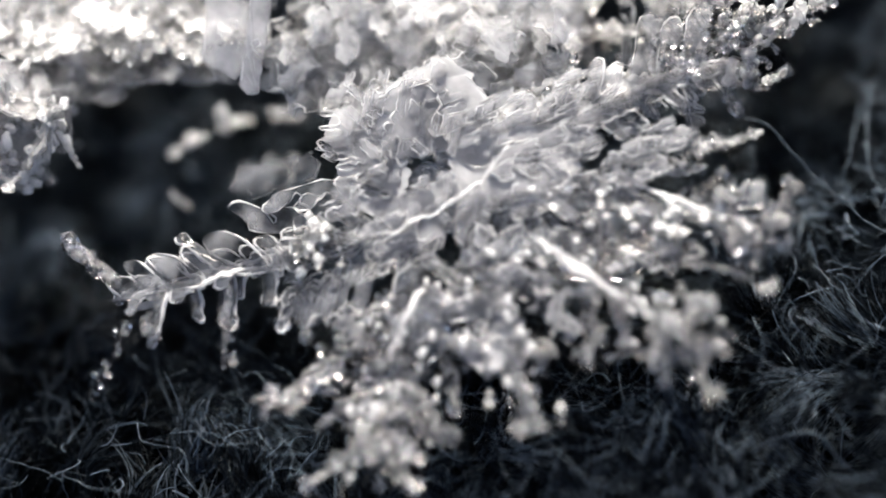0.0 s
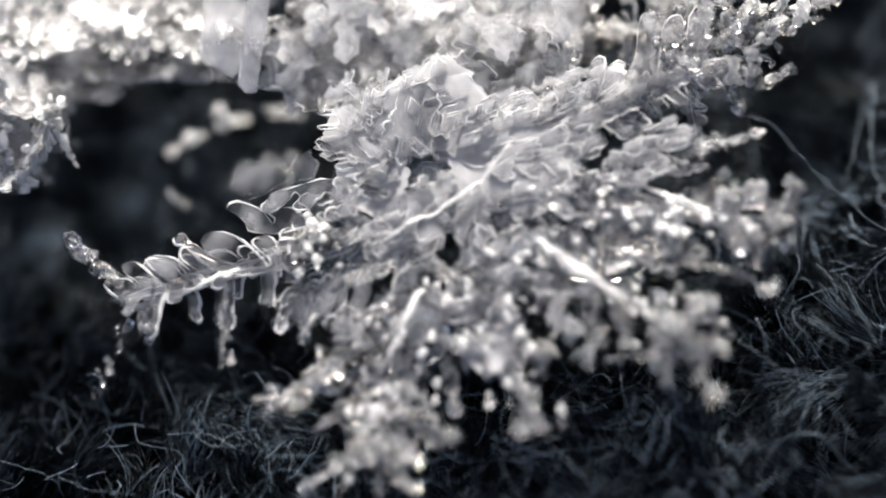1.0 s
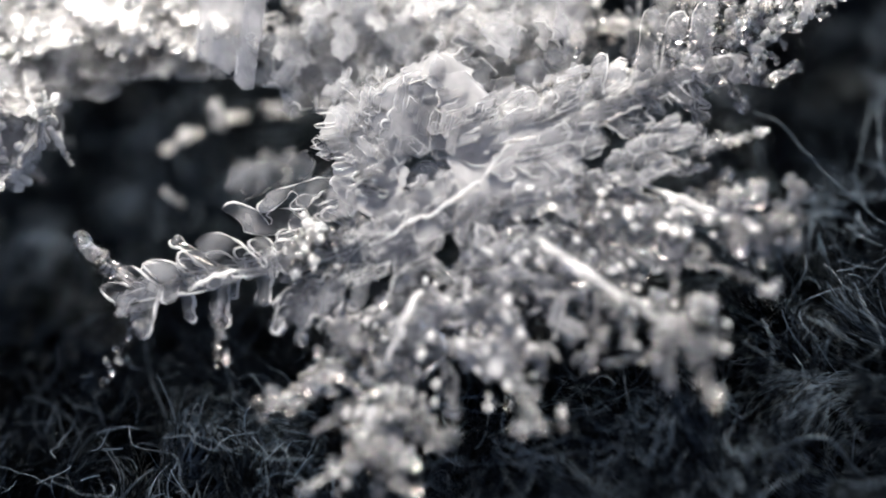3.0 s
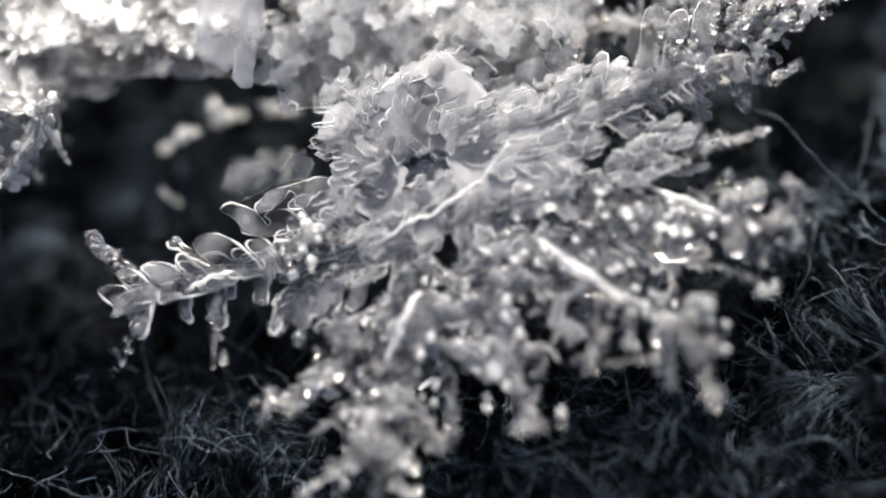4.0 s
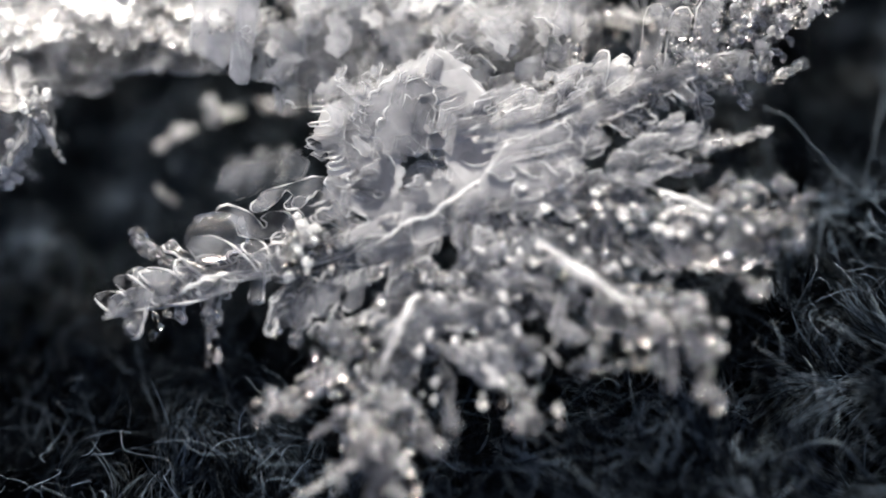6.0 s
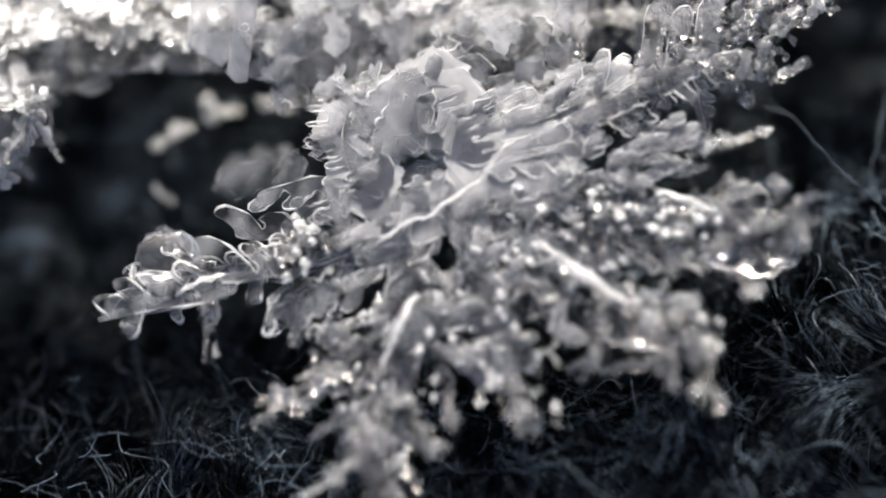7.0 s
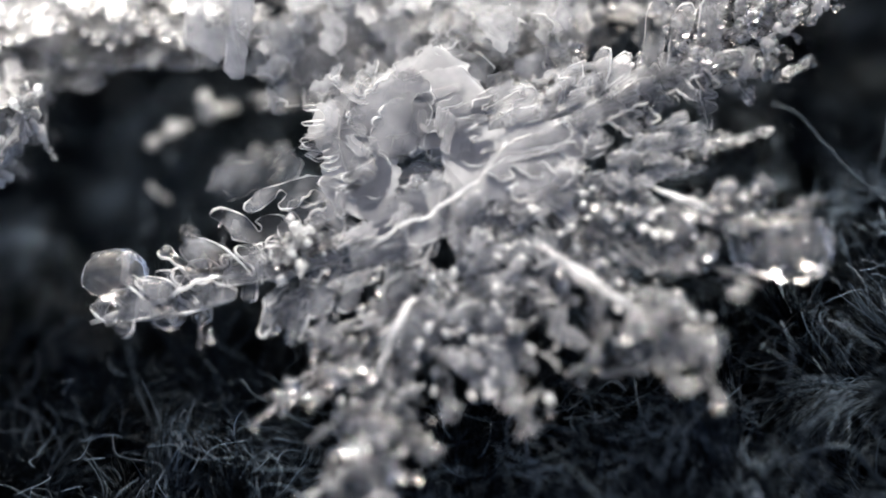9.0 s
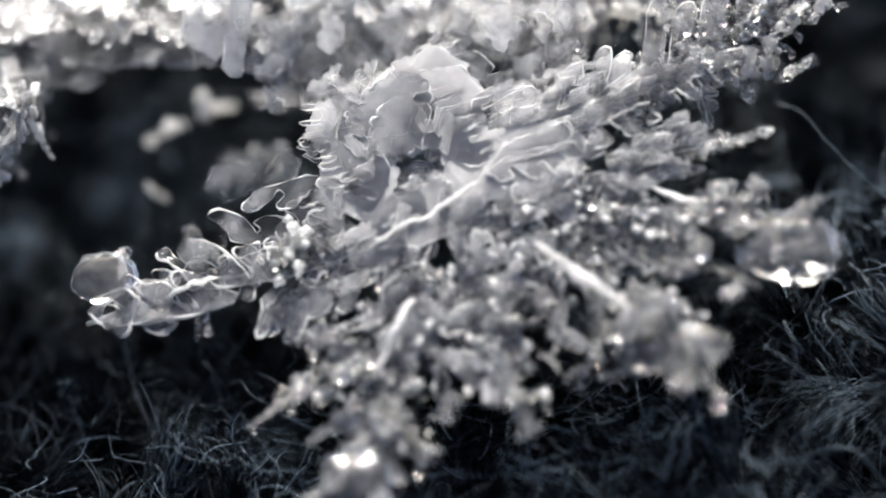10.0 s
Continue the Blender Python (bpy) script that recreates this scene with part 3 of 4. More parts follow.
# drops and thawed tips on the lower arm
for x0, y0, x1, y1, w, n, r0, r1, c, b5, b10 in ((212, 495, 118, 425, 26, 8, 0.03, 0.055, 0.05, 0.34, 0.6), (222, 570, 170, 710, 22, 9, 0.012, 0.03, 0.0, 0.5, 0.7),
                                             (272, 505, 264, 615, 22, 8, 0.025, 0.045, 0.02, 0.1, 0.25), (405, 490, 398, 655, 24, 12, 0.02, 0.04, 0.03, 0.05, 0.25),
                                             (600, 650, 462, 730, 40, 26, 0.018, 0.045, 0.14, 0.06, 0.3)):
    ln = span(x0, y0, x1, y1, c)
    ob = piece("thawed_tip", beads(ln, w * UNIT, rnd, n, r0, r1), x0, y0, x1, y1, c, mats=(ICE_CLEAR, WET), label="glassy beads of thawing ice")
    if x1 < 200:                             # these two melt back behind the arm
        home = ob.matrix_basis.to_3x3().inverted() @ (on_flake(430, 440, -0.25) - on_flake((x0 + x1) / 2, (y0 + y1) / 2, c))
        MOVES.append((ob, [(t, *(home * k)) for t, k in ((0, 0), (2.5, 0.12), (5, 0.4), (7.5, 0.85), (10, 1.0))]))
    else:
        MOVES.append((ob, [(0, 0, 0, 0), (2.5, -0.62 * b5, 0, 0), (5, -b5, 0, 0), (10, -b10, 0, 0)]))
# glassy rimed end of the long arm
for x0, y0, x1, y1, w, n, r0, r1, c in ((1170, 110, 1300, 60, 70, 16, 0.03, 0.07, 0.05), (1280, 60, 1440, 14, 40, 16, 0.025, 0.05, 0.05),
                                    (1330, 30, 1335, 160, 50, 14, 0.03, 0.055, 0.03), (1200, 50, 1330, 20, 80, 16, 0.03, 0.07, 0.0)):
    ln = span(x0, y0, x1, y1, c)
    tagged(piece("rimed_tip", beads(ln, w * UNIT, rnd, n * 2, r0 * 0.45, r1 * 0.6), x0, y0, x1, y1, c, mats=(ICE_CLEAR, WET)), kind="stuff")
    for i in range(int(ln * 16)):
        u, sz = rnd.random(), rnd.uniform(0.08, 0.2)
        m, _ = along(x0 + (x1 - x0) * u + rnd.uniform(-0.4, 0.4) * w, y0 + (y1 - y0) * u + rnd.uniform(-0.4, 0.4) * w, x1 + 60, y1 - 60, c)
        d = feather(sz, sz * 0.6, rnd, step=0.04, thick=0.02, rim=0.006, spine=0.0, melt=0.4)
        part("splinter", d, (ICE_THIN, RIM, ICE_CLEAR), flake, "", m @ pose(0, 0, 0, rnd.uniform(-50, 50), rnd.uniform(-40, 40), rnd.uniform(0, 360)))
# thawed knobs on the near arms
for x, y, r, c in ((1330, 345, 0.09, 0.12), (1400, 330, 0.07, 0.12), (1310, 430, 0.09, 0.13), (1375, 400, 0.1, 0.12), (1360, 515, 0.07, 0.15), (1240, 545, 0.1, 0.18),
                   (1185, 580, 0.1, 0.18), (1262, 700, 0.07, 0.18), (960, 635, 0.08, 0.12), (920, 760, 0.06, 0.13), (960, 755, 0.05, 0.13), (800, 770, 0.06, 0.12),
                   (655, 800, 0.1, 0.15), (700, 740, 0.07, 0.12), (640, 610, 0.07, 0.07)):
    d = Draft().use(0)
    for i in range(6):
        d.use(i % 2)
        d.blob((rnd.uniform(-0.5, 0.5) * r, rnd.uniform(-0.5, 0.5) * r, 0), r * rnd.uniform(0.5, 0.48), rnd, rough=0.5)
    ob = piece("knob", d, x, y, x + 50, y, c, mats=(ICE_CLEAR, WET))
    pull = Vector((820 - x, 0, 0)) if y < 450 else Vector((840 - x, y - 450, 0))
    pull = pull.normalized() * 0.3
    MOVES.append((ob, [(t, pull.x * k, pull.y * k, 0) for t, k in ((0, 0), (2.5, 0.08), (5, 0.3), (10, 1))]))
# hub: broad smooth plates lying flush on one another
for x, y, g, ln, w, c in ((655, 312, 20, 0.45, 0.4, 0.085), (890, 265, 20, 0.5, 0.2, 0.09), (760, 195, 80, 0.6, 0.5, 0.08), (650, 240, 140, 0.5, 0.4, 0.075),
                          (920, 320, 15, 0.7, 0.2, 0.07), (490, 312, 15, 0.55, 0.2, -0.15)):
    m, _ = along(x, y, x + 100 * math.cos(radians(g)), y - 100 * math.sin(radians(g)), c)
    part("plate", shard(ln, w, rnd, rim=0.004, notch=0.3), (SMOOTH if x > 500 else ICE_FRAIL, RIM), flake, "", m @ pose(-ln / 2 * MM, 0, 0))
for i in range(110):                         # small loose plates over the far arms
    x, y = rnd.uniform(500, 1010), rnd.uniform(0, 185)
    g, ln = rnd.choice((20, 80, 140)) + rnd.uniform(-12, 12), rnd.uniform(0.12, 0.34)
    m, _ = along(x, y, x + 100 * math.cos(radians(g)), y - 100 * math.sin(radians(g)), rnd.uniform(-0.2, 0.06))
    d = shard(ln, ln * rnd.uniform(0.4, 0.8), rnd, 0.014, 0.004, notch=0.8)
    part("scale", d, (ICE_THIN, RIM) if i % 3 else (ICE_FRAIL, HIGHLIGHT), flake, "", m @ pose(-ln / 2 * MM, 0, 0, rnd.uniform(-12, 12), rnd.uniform(-12, 12), 0))
melt_rnd = random.Random(21)
for x0, y0, x1, y1, w, c in ((600, 340, 728, 296, 150, 0.1), (785, 300, 910, 256, 100, 0.1), (640, 255, 870, 170, 130, 0.096), (800, 335, 1030, 240, 130, 0.104), (660, 425, 860, 335, 110, 0.098)):
    d = sheet(span(x0, y0, x1, y1, c), w * UNIT, melt_rnd, 0.012, 0.0035, 0.08, 0.03, 0)
    piece("plate", d, x0, y0, x1, y1, c, mats=(SMOOTH, HIGHLIGHT))
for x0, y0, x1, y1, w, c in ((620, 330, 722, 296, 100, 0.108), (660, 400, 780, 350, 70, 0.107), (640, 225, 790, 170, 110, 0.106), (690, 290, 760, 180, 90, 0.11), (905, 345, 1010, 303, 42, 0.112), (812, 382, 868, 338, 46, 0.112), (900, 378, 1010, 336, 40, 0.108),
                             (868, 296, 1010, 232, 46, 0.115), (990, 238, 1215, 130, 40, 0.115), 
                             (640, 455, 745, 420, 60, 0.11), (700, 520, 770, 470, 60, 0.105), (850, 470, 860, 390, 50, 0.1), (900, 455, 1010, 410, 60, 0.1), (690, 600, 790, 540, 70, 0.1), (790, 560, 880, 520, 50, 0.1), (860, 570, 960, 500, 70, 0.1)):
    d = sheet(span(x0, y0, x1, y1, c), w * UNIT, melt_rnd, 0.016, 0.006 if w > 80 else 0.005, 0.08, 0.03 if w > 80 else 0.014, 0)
    piece("plate", d, x0, y0, x1, y1, c, mats=(CLEARISH if y1 < 380 else ICE_FRAIL, HIGHLIGHT))


def comb(x0, y0, x1, y1, g, reach, wide, gap, base, c, mats=None, pull=0.0, rim=0.005, thick=0.016, ragged=0.2, taper=0.0):
    """A comb along a row of the grid with fingers towards g degrees; they draw back by pull mm."""
    rel = (g - math.degrees(math.atan2(y0 - y1, x1 - x0)) + 180) % 360 - 180
    side = 1 if rel > 0 else -1
    d = comb_plate(span(x0, y0, x1, y1, c), base * UNIT, reach * UNIT, wide * UNIT, gap * UNIT, abs(rel), melt_rnd, side, thick, rim, ragged, taper)
    ob = piece("comb", d, x0, y0, x1, y1, c, mats=mats or (CLEARISH, HIGHLIGHT))
    if pull:
        k = (-pull * math.cos(radians(rel)), -pull * math.sin(radians(rel)))
        MOVES.append((ob, [(t, k[0] * f, k[1] * f, 0) for t, f in ((0, 0), (2.5, 0.2), (5, 0.45), (10, 1))]))
    return ob


# combs of fingers at sixty degrees to one another round the hub
for row in ((762, 182, 872, 282, 20, 70, 17, 6, 60, 0.135), (596, 178, 606, 250, 180, 44, 10, 12, 24, 0.14), (606, 250, 652, 335, 195, 52, 12, 14, 26, 0.14), (640, 200, 662, 345, -20, 30, 22, 12, 20, 0.145),
            (588, 330, 620, 420, 200, 40, 20, 12, 30, 0.12), (868, 318, 1010, 262, -40, 34, 26, 8, 22, 0.145), (1000, 258, 1190, 160, -40, 46, 22, 12, 24, 0.13), (900, 235, 1060, 165, 80, 90, 34, 9, 22, 0.1),
            (1050, 172, 1250, 96, 82, 130, 40, 10, 26, 0.09), (1180, 160, 1290, 112, -50, 60, 30, 16, 20, 0.1), (722, 330, 790, 312, 80, 24, 16, 14, 10, 0.13), (660, 470, 760, 430, -100, 40, 24, 10, 20, 0.11),
            (620, 560, 720, 520, 200, 34, 18, 12, 20, 0.1)):
    comb(*row[:5], row[5] * 0.8, *row[6:9], 0.106 + (row[9] - 0.1) * 0.25, rim=0.0042, thick=0.012)
# a mosaic of small stepped plates over the hub: x and y ranges, lie, size
for count, xs, ys, lies, size in ((26, (770, 1000), (160, 300), (20, 20, 26), 1.0), (22, (860, 1120), (200, 350), (20, 14, -40), 1.0), (34, (604, 690), (150, 400), (140, 80, 20, 160), 0.75),
                                  (20, (640, 800), (150, 300), (80, 140, 20), 0.9), (26, (620, 880), (350, 480), (20, 26, 80, -40), 0.9), (26, (700, 1000), (440, 600), (20, -30, 80, -40), 1.0), (16, (1000, 1180), (230, 330), (20, 10, -30), 0.9)):
    for i in range(count):
        x, y = melt_rnd.uniform(*xs), melt_rnd.uniform(*ys)
        y -= 0.25 * (x - sum(xs) / 2) if xs[0] > 700 and ys[0] < 340 else 0
        if (x - 756) ** 2 + (y - 326) ** 2 < 34 ** 2:
            continue
        g, ln = melt_rnd.choice(lies) + melt_rnd.uniform(-5, 5), melt_rnd.uniform(0.1, 0.26) * size
        d = plate_chip(ln, melt_rnd.uniform(0.055, 0.1) * size, melt_rnd)
        ob = piece("plate_chip", d, x, y, x + 100 * math.cos(radians(g)), y - 100 * math.sin(radians(g)), 0.108 + melt_rnd.uniform(0, 0.012) - 0.0001 * max(0, y - 400), mats=(CLEARISH, HIGHLIGHT), roll=melt_rnd.uniform(-4, 4))
        if i % 3:                            # most of them melt flush with the plate below
            MOVES.append((ob, [(0, 0, 0, 0), (4, 0, 0, -0.002), (10, 0, 0, -0.03)]))
d = sheet(0.3, 0.24, melt_rnd, 0.014, 0.004, 0.07, 0.03, 1)
piece("plate", d, 715, 345, 800, 312, 0.05, mats=(ICE_GREY, HIGHLIGHT))
# bundles of fine parallel lines where the plates have slipped
for x0, y0, x1, y1, gap, n, c in ((602, 498, 690, 466, 7, 4, 0.14), (1056, 180, 1108, 142, 6, 4, 0.16), (606, 428, 640, 404, 8, 3, 0.15), (985, 285, 1040, 305, 6, 3, 0.14), (770, 470, 828, 500, 9, 3, 0.12)):
    ln = span(x0, y0, x1, y1, c)
    d = Draft().use(1)
    for i in range(n):
        a, b = ln * melt_rnd.uniform(0, 0.2), ln * melt_rnd.uniform(0.75, 1)
        d.tube([(a + (b - a) * k / 5, (i - n / 2) * gap * UNIT, 0) for k in range(6)], [0.0022] * 6, 5)
    piece("striation", d.warp(melt_rnd, 0.002, 0.004), x0, y0, x1, y1, c, mats=(HIGHLIGHT, HIGHLIGHT))


def growth_step(length, rnd, tooth, fall=1.0):
    """A raised edge, whitened as if lit, that runs in rounded teeth to one side."""
    path, x = [], 0.0
    while x < length:
        w, h = rnd.uniform(0.05, 0.12), tooth * rnd.choice((0.1, 0.3, 0.6, 1.1))
        for u, v in ((0.0, 0.0), (0.14, 0.2), (0.24, 0.7), (0.36, 0.96), (0.5, 1.0), (0.64, 0.96), (0.76, 0.7), (0.86, 0.2)):
            path.append((x + w * u + 0.5 * h * v, h * v * fall, 0.0))
        x += w
    d, o = Draft().use(1), rnd.uniform(0, 90)
    d.tube(path, [0.005 * max(0.08, min(1.5, 0.7 + 1.9 * noise.noise(Vector(p) * 7 + Vector((o, 0, 0))))) for p in path], 6, 0.8)
    return d.warp(rnd, 0.006, 0.03)


# growth steps on the hub's plates
for i in range(12):
    x, y = melt_rnd.uniform(690, 980), melt_rnd.uniform(410, 590)
    g, ln = melt_rnd.choice((20, 80, -40, 35)) + melt_rnd.uniform(-10, 10), melt_rnd.uniform(0.1, 0.28)
    piece("growth_step", growth_step(ln, melt_rnd, melt_rnd.uniform(0.02, 0.05), melt_rnd.choice((1, -1))), x, y, x + 100 * math.cos(radians(g)), y - 100 * math.sin(radians(g)), 0.115)
# melted plates along the lower arm and the near arms
for x0, y0, x1, y1, w, c, b in ((645, 425, 430, 478, 56, 0.045, 0.0), (600, 500, 500, 575, 64, 0.05, 0.05), (560, 520, 480, 560, 50, 0.04, 0.05)):
    d = sheet(span(x0, y0, x1, y1, c), w * UNIT, melt_rnd, 0.02, 0.006, 0.11, 0.085)
    piece("plate", d, x0, y0, x1, y1, c, mats=(ICE_GREY, HIGHLIGHT), roll=melt_rnd.uniform(-5, 5), back=((0, 0), (2.5, b * 0.4), (5, b), (10, b * 1.8)))
for i in range(30):
    u, k = 0.85 * melt_rnd.random(), i % 4
    ax, ay, bx, by = ((810, 360, 1235, 600), (755, 420, 672, 830), (860, 350, 1370, 395), (790, 430, 915, 690))[k]
    x, y = ax + (bx - ax) * u + melt_rnd.gauss(0, 32), ay + (by - ay) * u + melt_rnd.gauss(0, 26)
    g, ln = melt_rnd.choice((20, 80, -40, -30)) + melt_rnd.uniform(-12, 12), melt_rnd.uniform(0.2, 0.38)
    m, _ = along(x, y, x + 100 * math.cos(radians(g)), y - 100 * math.sin(radians(g)), melt_rnd.uniform(0.02, 0.09))
    d = sheet(ln, ln * melt_rnd.uniform(0.3, 0.5), melt_rnd, 0.024, 0.012, 0.09, 0.06)
    ob = part("plate", d, (SMOOTH if i % 2 else ICE_FRAIL, RIM), flake, "", m @ pose(-ln / 2 * MM, 0, 0, melt_rnd.uniform(-5, 5), melt_rnd.uniform(-5, 5), 0))
    MOVES.append((ob, [(0, 0, 0, 0), (5, -0.02, 0, -0.01), (10, -0.07, 0, -0.03)]))
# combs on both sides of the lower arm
for row, ragged, taper in (((652, 420, 420, 480, 140, 92, 44, 9, 18, 0.06, (ICE_GREY, HIGHLIGHT), 0.03), 0.9, 0.1), ((440, 474, 212, 526, 140, 86, 42, 9, 16, 0.052, (ICE_GREY, HIGHLIGHT), 0.16), 1.0, 0.4),
                           ((630, 424, 400, 484, 140, 70, 46, 8, 16, 0.03, (ICE_GREY, HIGHLIGHT), 0.04), 0.4, 0.1), ((415, 480, 245, 518, 140, 74, 46, 8, 14, 0.025, (ICE_GREY, HIGHLIGHT), 0.17), 0.4, 0.4),
                           ((610, 372, 440, 400, 140, 56, 44, 10, 22, -0.05, (ICE_GREY, HIGHLIGHT), 0.05), 0.4, 0.2), ((640, 335, 480, 352, 230, 34, 36, 12, 22, -0.02, (ICE_GREY, HIGHLIGHT), 0.03), 0.4, 0.2),
                           ((660, 480, 500, 535, 258, 56, 36, 12, 30, 0.05, (ICE_GREY, HIGHLIGHT), 0.05), 0.6, 0.0), ((420, 484, 225, 530, 258, 34, 22, 18, 8, 0.055, (ICE_GREY, HIGHLIGHT), 0.05), 0.7, 0.3)):
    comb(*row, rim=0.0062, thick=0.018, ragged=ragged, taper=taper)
# glassy lump at the root of the lower arm
d = Draft()
for i in range(70):
    d.use(i % 2)
    d.blob((rnd.gauss(0, 0.055), rnd.gauss(0, 0.07), rnd.gauss(0.02, 0.02)), rnd.uniform(0.008, 0.032), rnd, (rnd.uniform(0.6, 1.5), rnd.uniform(0.6, 1.5), 0.8), 0.9)
piece("knob", d, 552, 440, 600, 440, 0.07, mats=(WET, HIGHLIGHT))


# ---- rimed crystals behind ----
rnd = random.Random(14)


def tangle(name, label, at, near, members, lean=32):
    """A crystal of its own facing the viewer: members are (kind, x0, y0, x1, y1, width, lift)."""
    lean_deg, lean = lean, radians(lean)
    m0 = basis(ACROSS, math.cos(lean) * UP - math.sin(lean) * NEAR, math.sin(lean) * UP + math.cos(lean) * NEAR, spot(*at, near))
    inv = m0.inverted()
    thing = new(name)
    thing.matrix_basis = m0
    tagged(thing, label, "ice crystal")
    for kind, x0, y0, x1, y1, w, lift in members:
        a, b = inv @ (spot(x0, y0, near + lift) * MM) / MM, inv @ (spot(x1, y1, near + lift) * MM) / MM
        ln = (b - a).length
        x = (b - a).normalized()
        y = Vector((0, 0, 1)).cross(x).normalized()
        m = basis(x, y, x.cross(y), a)
        if kind == "splinters":
            for i in range(int(ln * w * UNIT * 80)):
                u, v = rnd.random(), rnd.uniform(-0.5, 0.5)
                sz = rnd.uniform(0.1, 0.26)
                d = feather(sz, sz * 0.5, rnd, step=0.045, thick=0.022, rim=0.007, spine=0.008, melt=0.3) if i % 2 else shard(sz, sz * 0.5, rnd, 0.025, 0.007)
                k = m @ pose(ln * u * MM, w * UNIT * v * MM, rnd.uniform(-0.06, 0.06) * MM, rnd.uniform(-60, 60), rnd.uniform(-50, 50), rnd.uniform(0, 360))
                part("splinter", d, (ICE_THIN, RIM, ICE_CLEAR), thing, "", k)
        elif kind == "rime":
            d = beads(ln, w * UNIT, rnd, max(8, int(ln * w * UNIT * 170)), 0.01, 0.032)
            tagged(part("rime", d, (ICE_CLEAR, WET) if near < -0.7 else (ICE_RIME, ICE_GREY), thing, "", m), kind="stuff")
        elif kind == "lit_frost":
            # whiter beads: brightness painted into shaded rime, glints on the fragment
            d = beads(ln, w * UNIT, rnd, max(8, int(ln * w * UNIT * 130)), 0.014, 0.04)
            tagged(part("rime", d, (HIGHLIGHT, RIM), thing, "", m), kind="stuff")
        elif kind == "plate":
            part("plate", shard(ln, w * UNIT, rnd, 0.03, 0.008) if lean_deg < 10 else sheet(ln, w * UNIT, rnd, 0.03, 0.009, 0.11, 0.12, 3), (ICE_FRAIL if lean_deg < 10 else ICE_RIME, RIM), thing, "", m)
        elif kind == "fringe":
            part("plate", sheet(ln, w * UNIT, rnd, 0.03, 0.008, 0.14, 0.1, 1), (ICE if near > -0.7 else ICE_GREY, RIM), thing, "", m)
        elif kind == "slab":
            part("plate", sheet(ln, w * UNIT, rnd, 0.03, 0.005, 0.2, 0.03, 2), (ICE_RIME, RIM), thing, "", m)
        elif kind == "pane":
            part("plate", shard(ln, w * UNIT, rnd, 0.03, 0.006, notch=0.06), (ICE, HIGHLIGHT), thing, "", m)
        else:
            part("branch", feather(ln, w * UNIT, rnd, melt=0.5), (ICE_FRAIL, ICE_FRAIL, ICE_CLEAR) if near < -0.7 else (ICE, RIM, ICE_CLEAR), thing, "", m @ pose(0, 0, 0, rnd.uniform(-25, 25), 0, 0))
    return thing


RIME_BAND = (
    ("branch", 460, 60, -40, 40, 110, 0), ("rime", 430, 60, 0, 30, 110, 0.05), ("rime", 400, 20, -20, 0, 90, 0.05),
    ("rime", 90, 60, 20, 310, 90, 0.05), ("branch", 110, 90, 40, 310, 110, 0.0), ("rime", 70, 200, 130, 275, 40, 0.05), ("rime", 320, 70, 270, 115, 30, 0.1))
RIME_EDGE = (
    ("plate", 70, 120, 340, 105, 130, -0.1), ("plate", 60, 90, 300, 70, 130, -0.1), ("rime", 20, 80, 330, 90, 60, 0.1), ("rime", -20, 150, 90, 100, 90, 0.0),
    ("branch", 330, 110, 40, 100, 110, 0.02), ("branch", -20, 170, 120, 110, 120, 0.0), ("rime", 0, 300, 60, 335, 50, 0.0), ("rime", -30, 60, 460, 70, 120, -0.05), ("rime", -30, 0, 300, 20, 120, 0.0),
    ("rime", -30, 180, 110, 200, 120, -0.05), ("splinters", -40, 50, 470, 60, 130, 0.06), ("splinters", -40, -20, 400, -10, 90, 0.05), ("splinters", 60, 90, 30, 300, 110, 0.06),
    ("splinters", 300, 100, 420, 130, 50, 0.06))
RIME_FILL = (
    ("plate", 290, 60, 400, 110, 80, 0.3), ("plate", 380, 120, 480, 50, 90, 0.28), ("plate", 350, 145, 450, 110, 40, 0.28), ("plate", -40, 60, 60, 95, 90, 0.28), ("plate", 40, 100, 160, 50, 90, 0.3),
    ("plate", 150, 50, 240, 100, 80, 0.3), ("plate", 220, 105, 320, 60, 70, 0.3), ("plate", -30, 150, 70, 185, 80, 0.28),
    ("plate", 60, 210, 10, 290, 60, 0.25), ("rime", 290, 60, 490, 70, 120, 0.3), ("rime", 0, 60, 300, 70, 120, 0.3), ("rime", 20, 150, 40, 300, 70, 0.28), ("plate", 250, -30, 500, -30, 110, 0.1))
RIME_FRINGE = (("fringe", 120, 120, 345, 105, 140, 0.1), ("fringe", 90, 165, 240, 150, 90, 0.12), ("fringe", 300, 130, 420, 130, 70, 0.1), ("lit_frost", 100, 170, 60, 310, 50, 0.5), ("lit_frost", 10, 140, 20, 340, 50, 0.5), ("lit_frost", 100, 230, 135, 285, 16, 0.5), ("lit_frost", -10, 300, 60, 335, 26, 0.5), ("slab", -40, 130, 100, 200, 120, 0.42), ("slab", 10, 190, 40, 340, 90, 0.45), ("slab", 95, 150, 110, 280, 60, 0.4), ("splinters", 70, 120, 30, 330, 120, 0.48), ("plate", -60, 30, 120, 60, 130, 0.2), ("plate", 30, 120, 20, 320, 90, 0.15),
               ("plate", 130, 20, 300, 40, 120, 0.2), ("plate", 290, 20, 460, 50, 130, 0.2))
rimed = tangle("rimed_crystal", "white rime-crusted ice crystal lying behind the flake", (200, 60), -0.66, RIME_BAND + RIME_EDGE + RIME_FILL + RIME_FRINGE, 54)
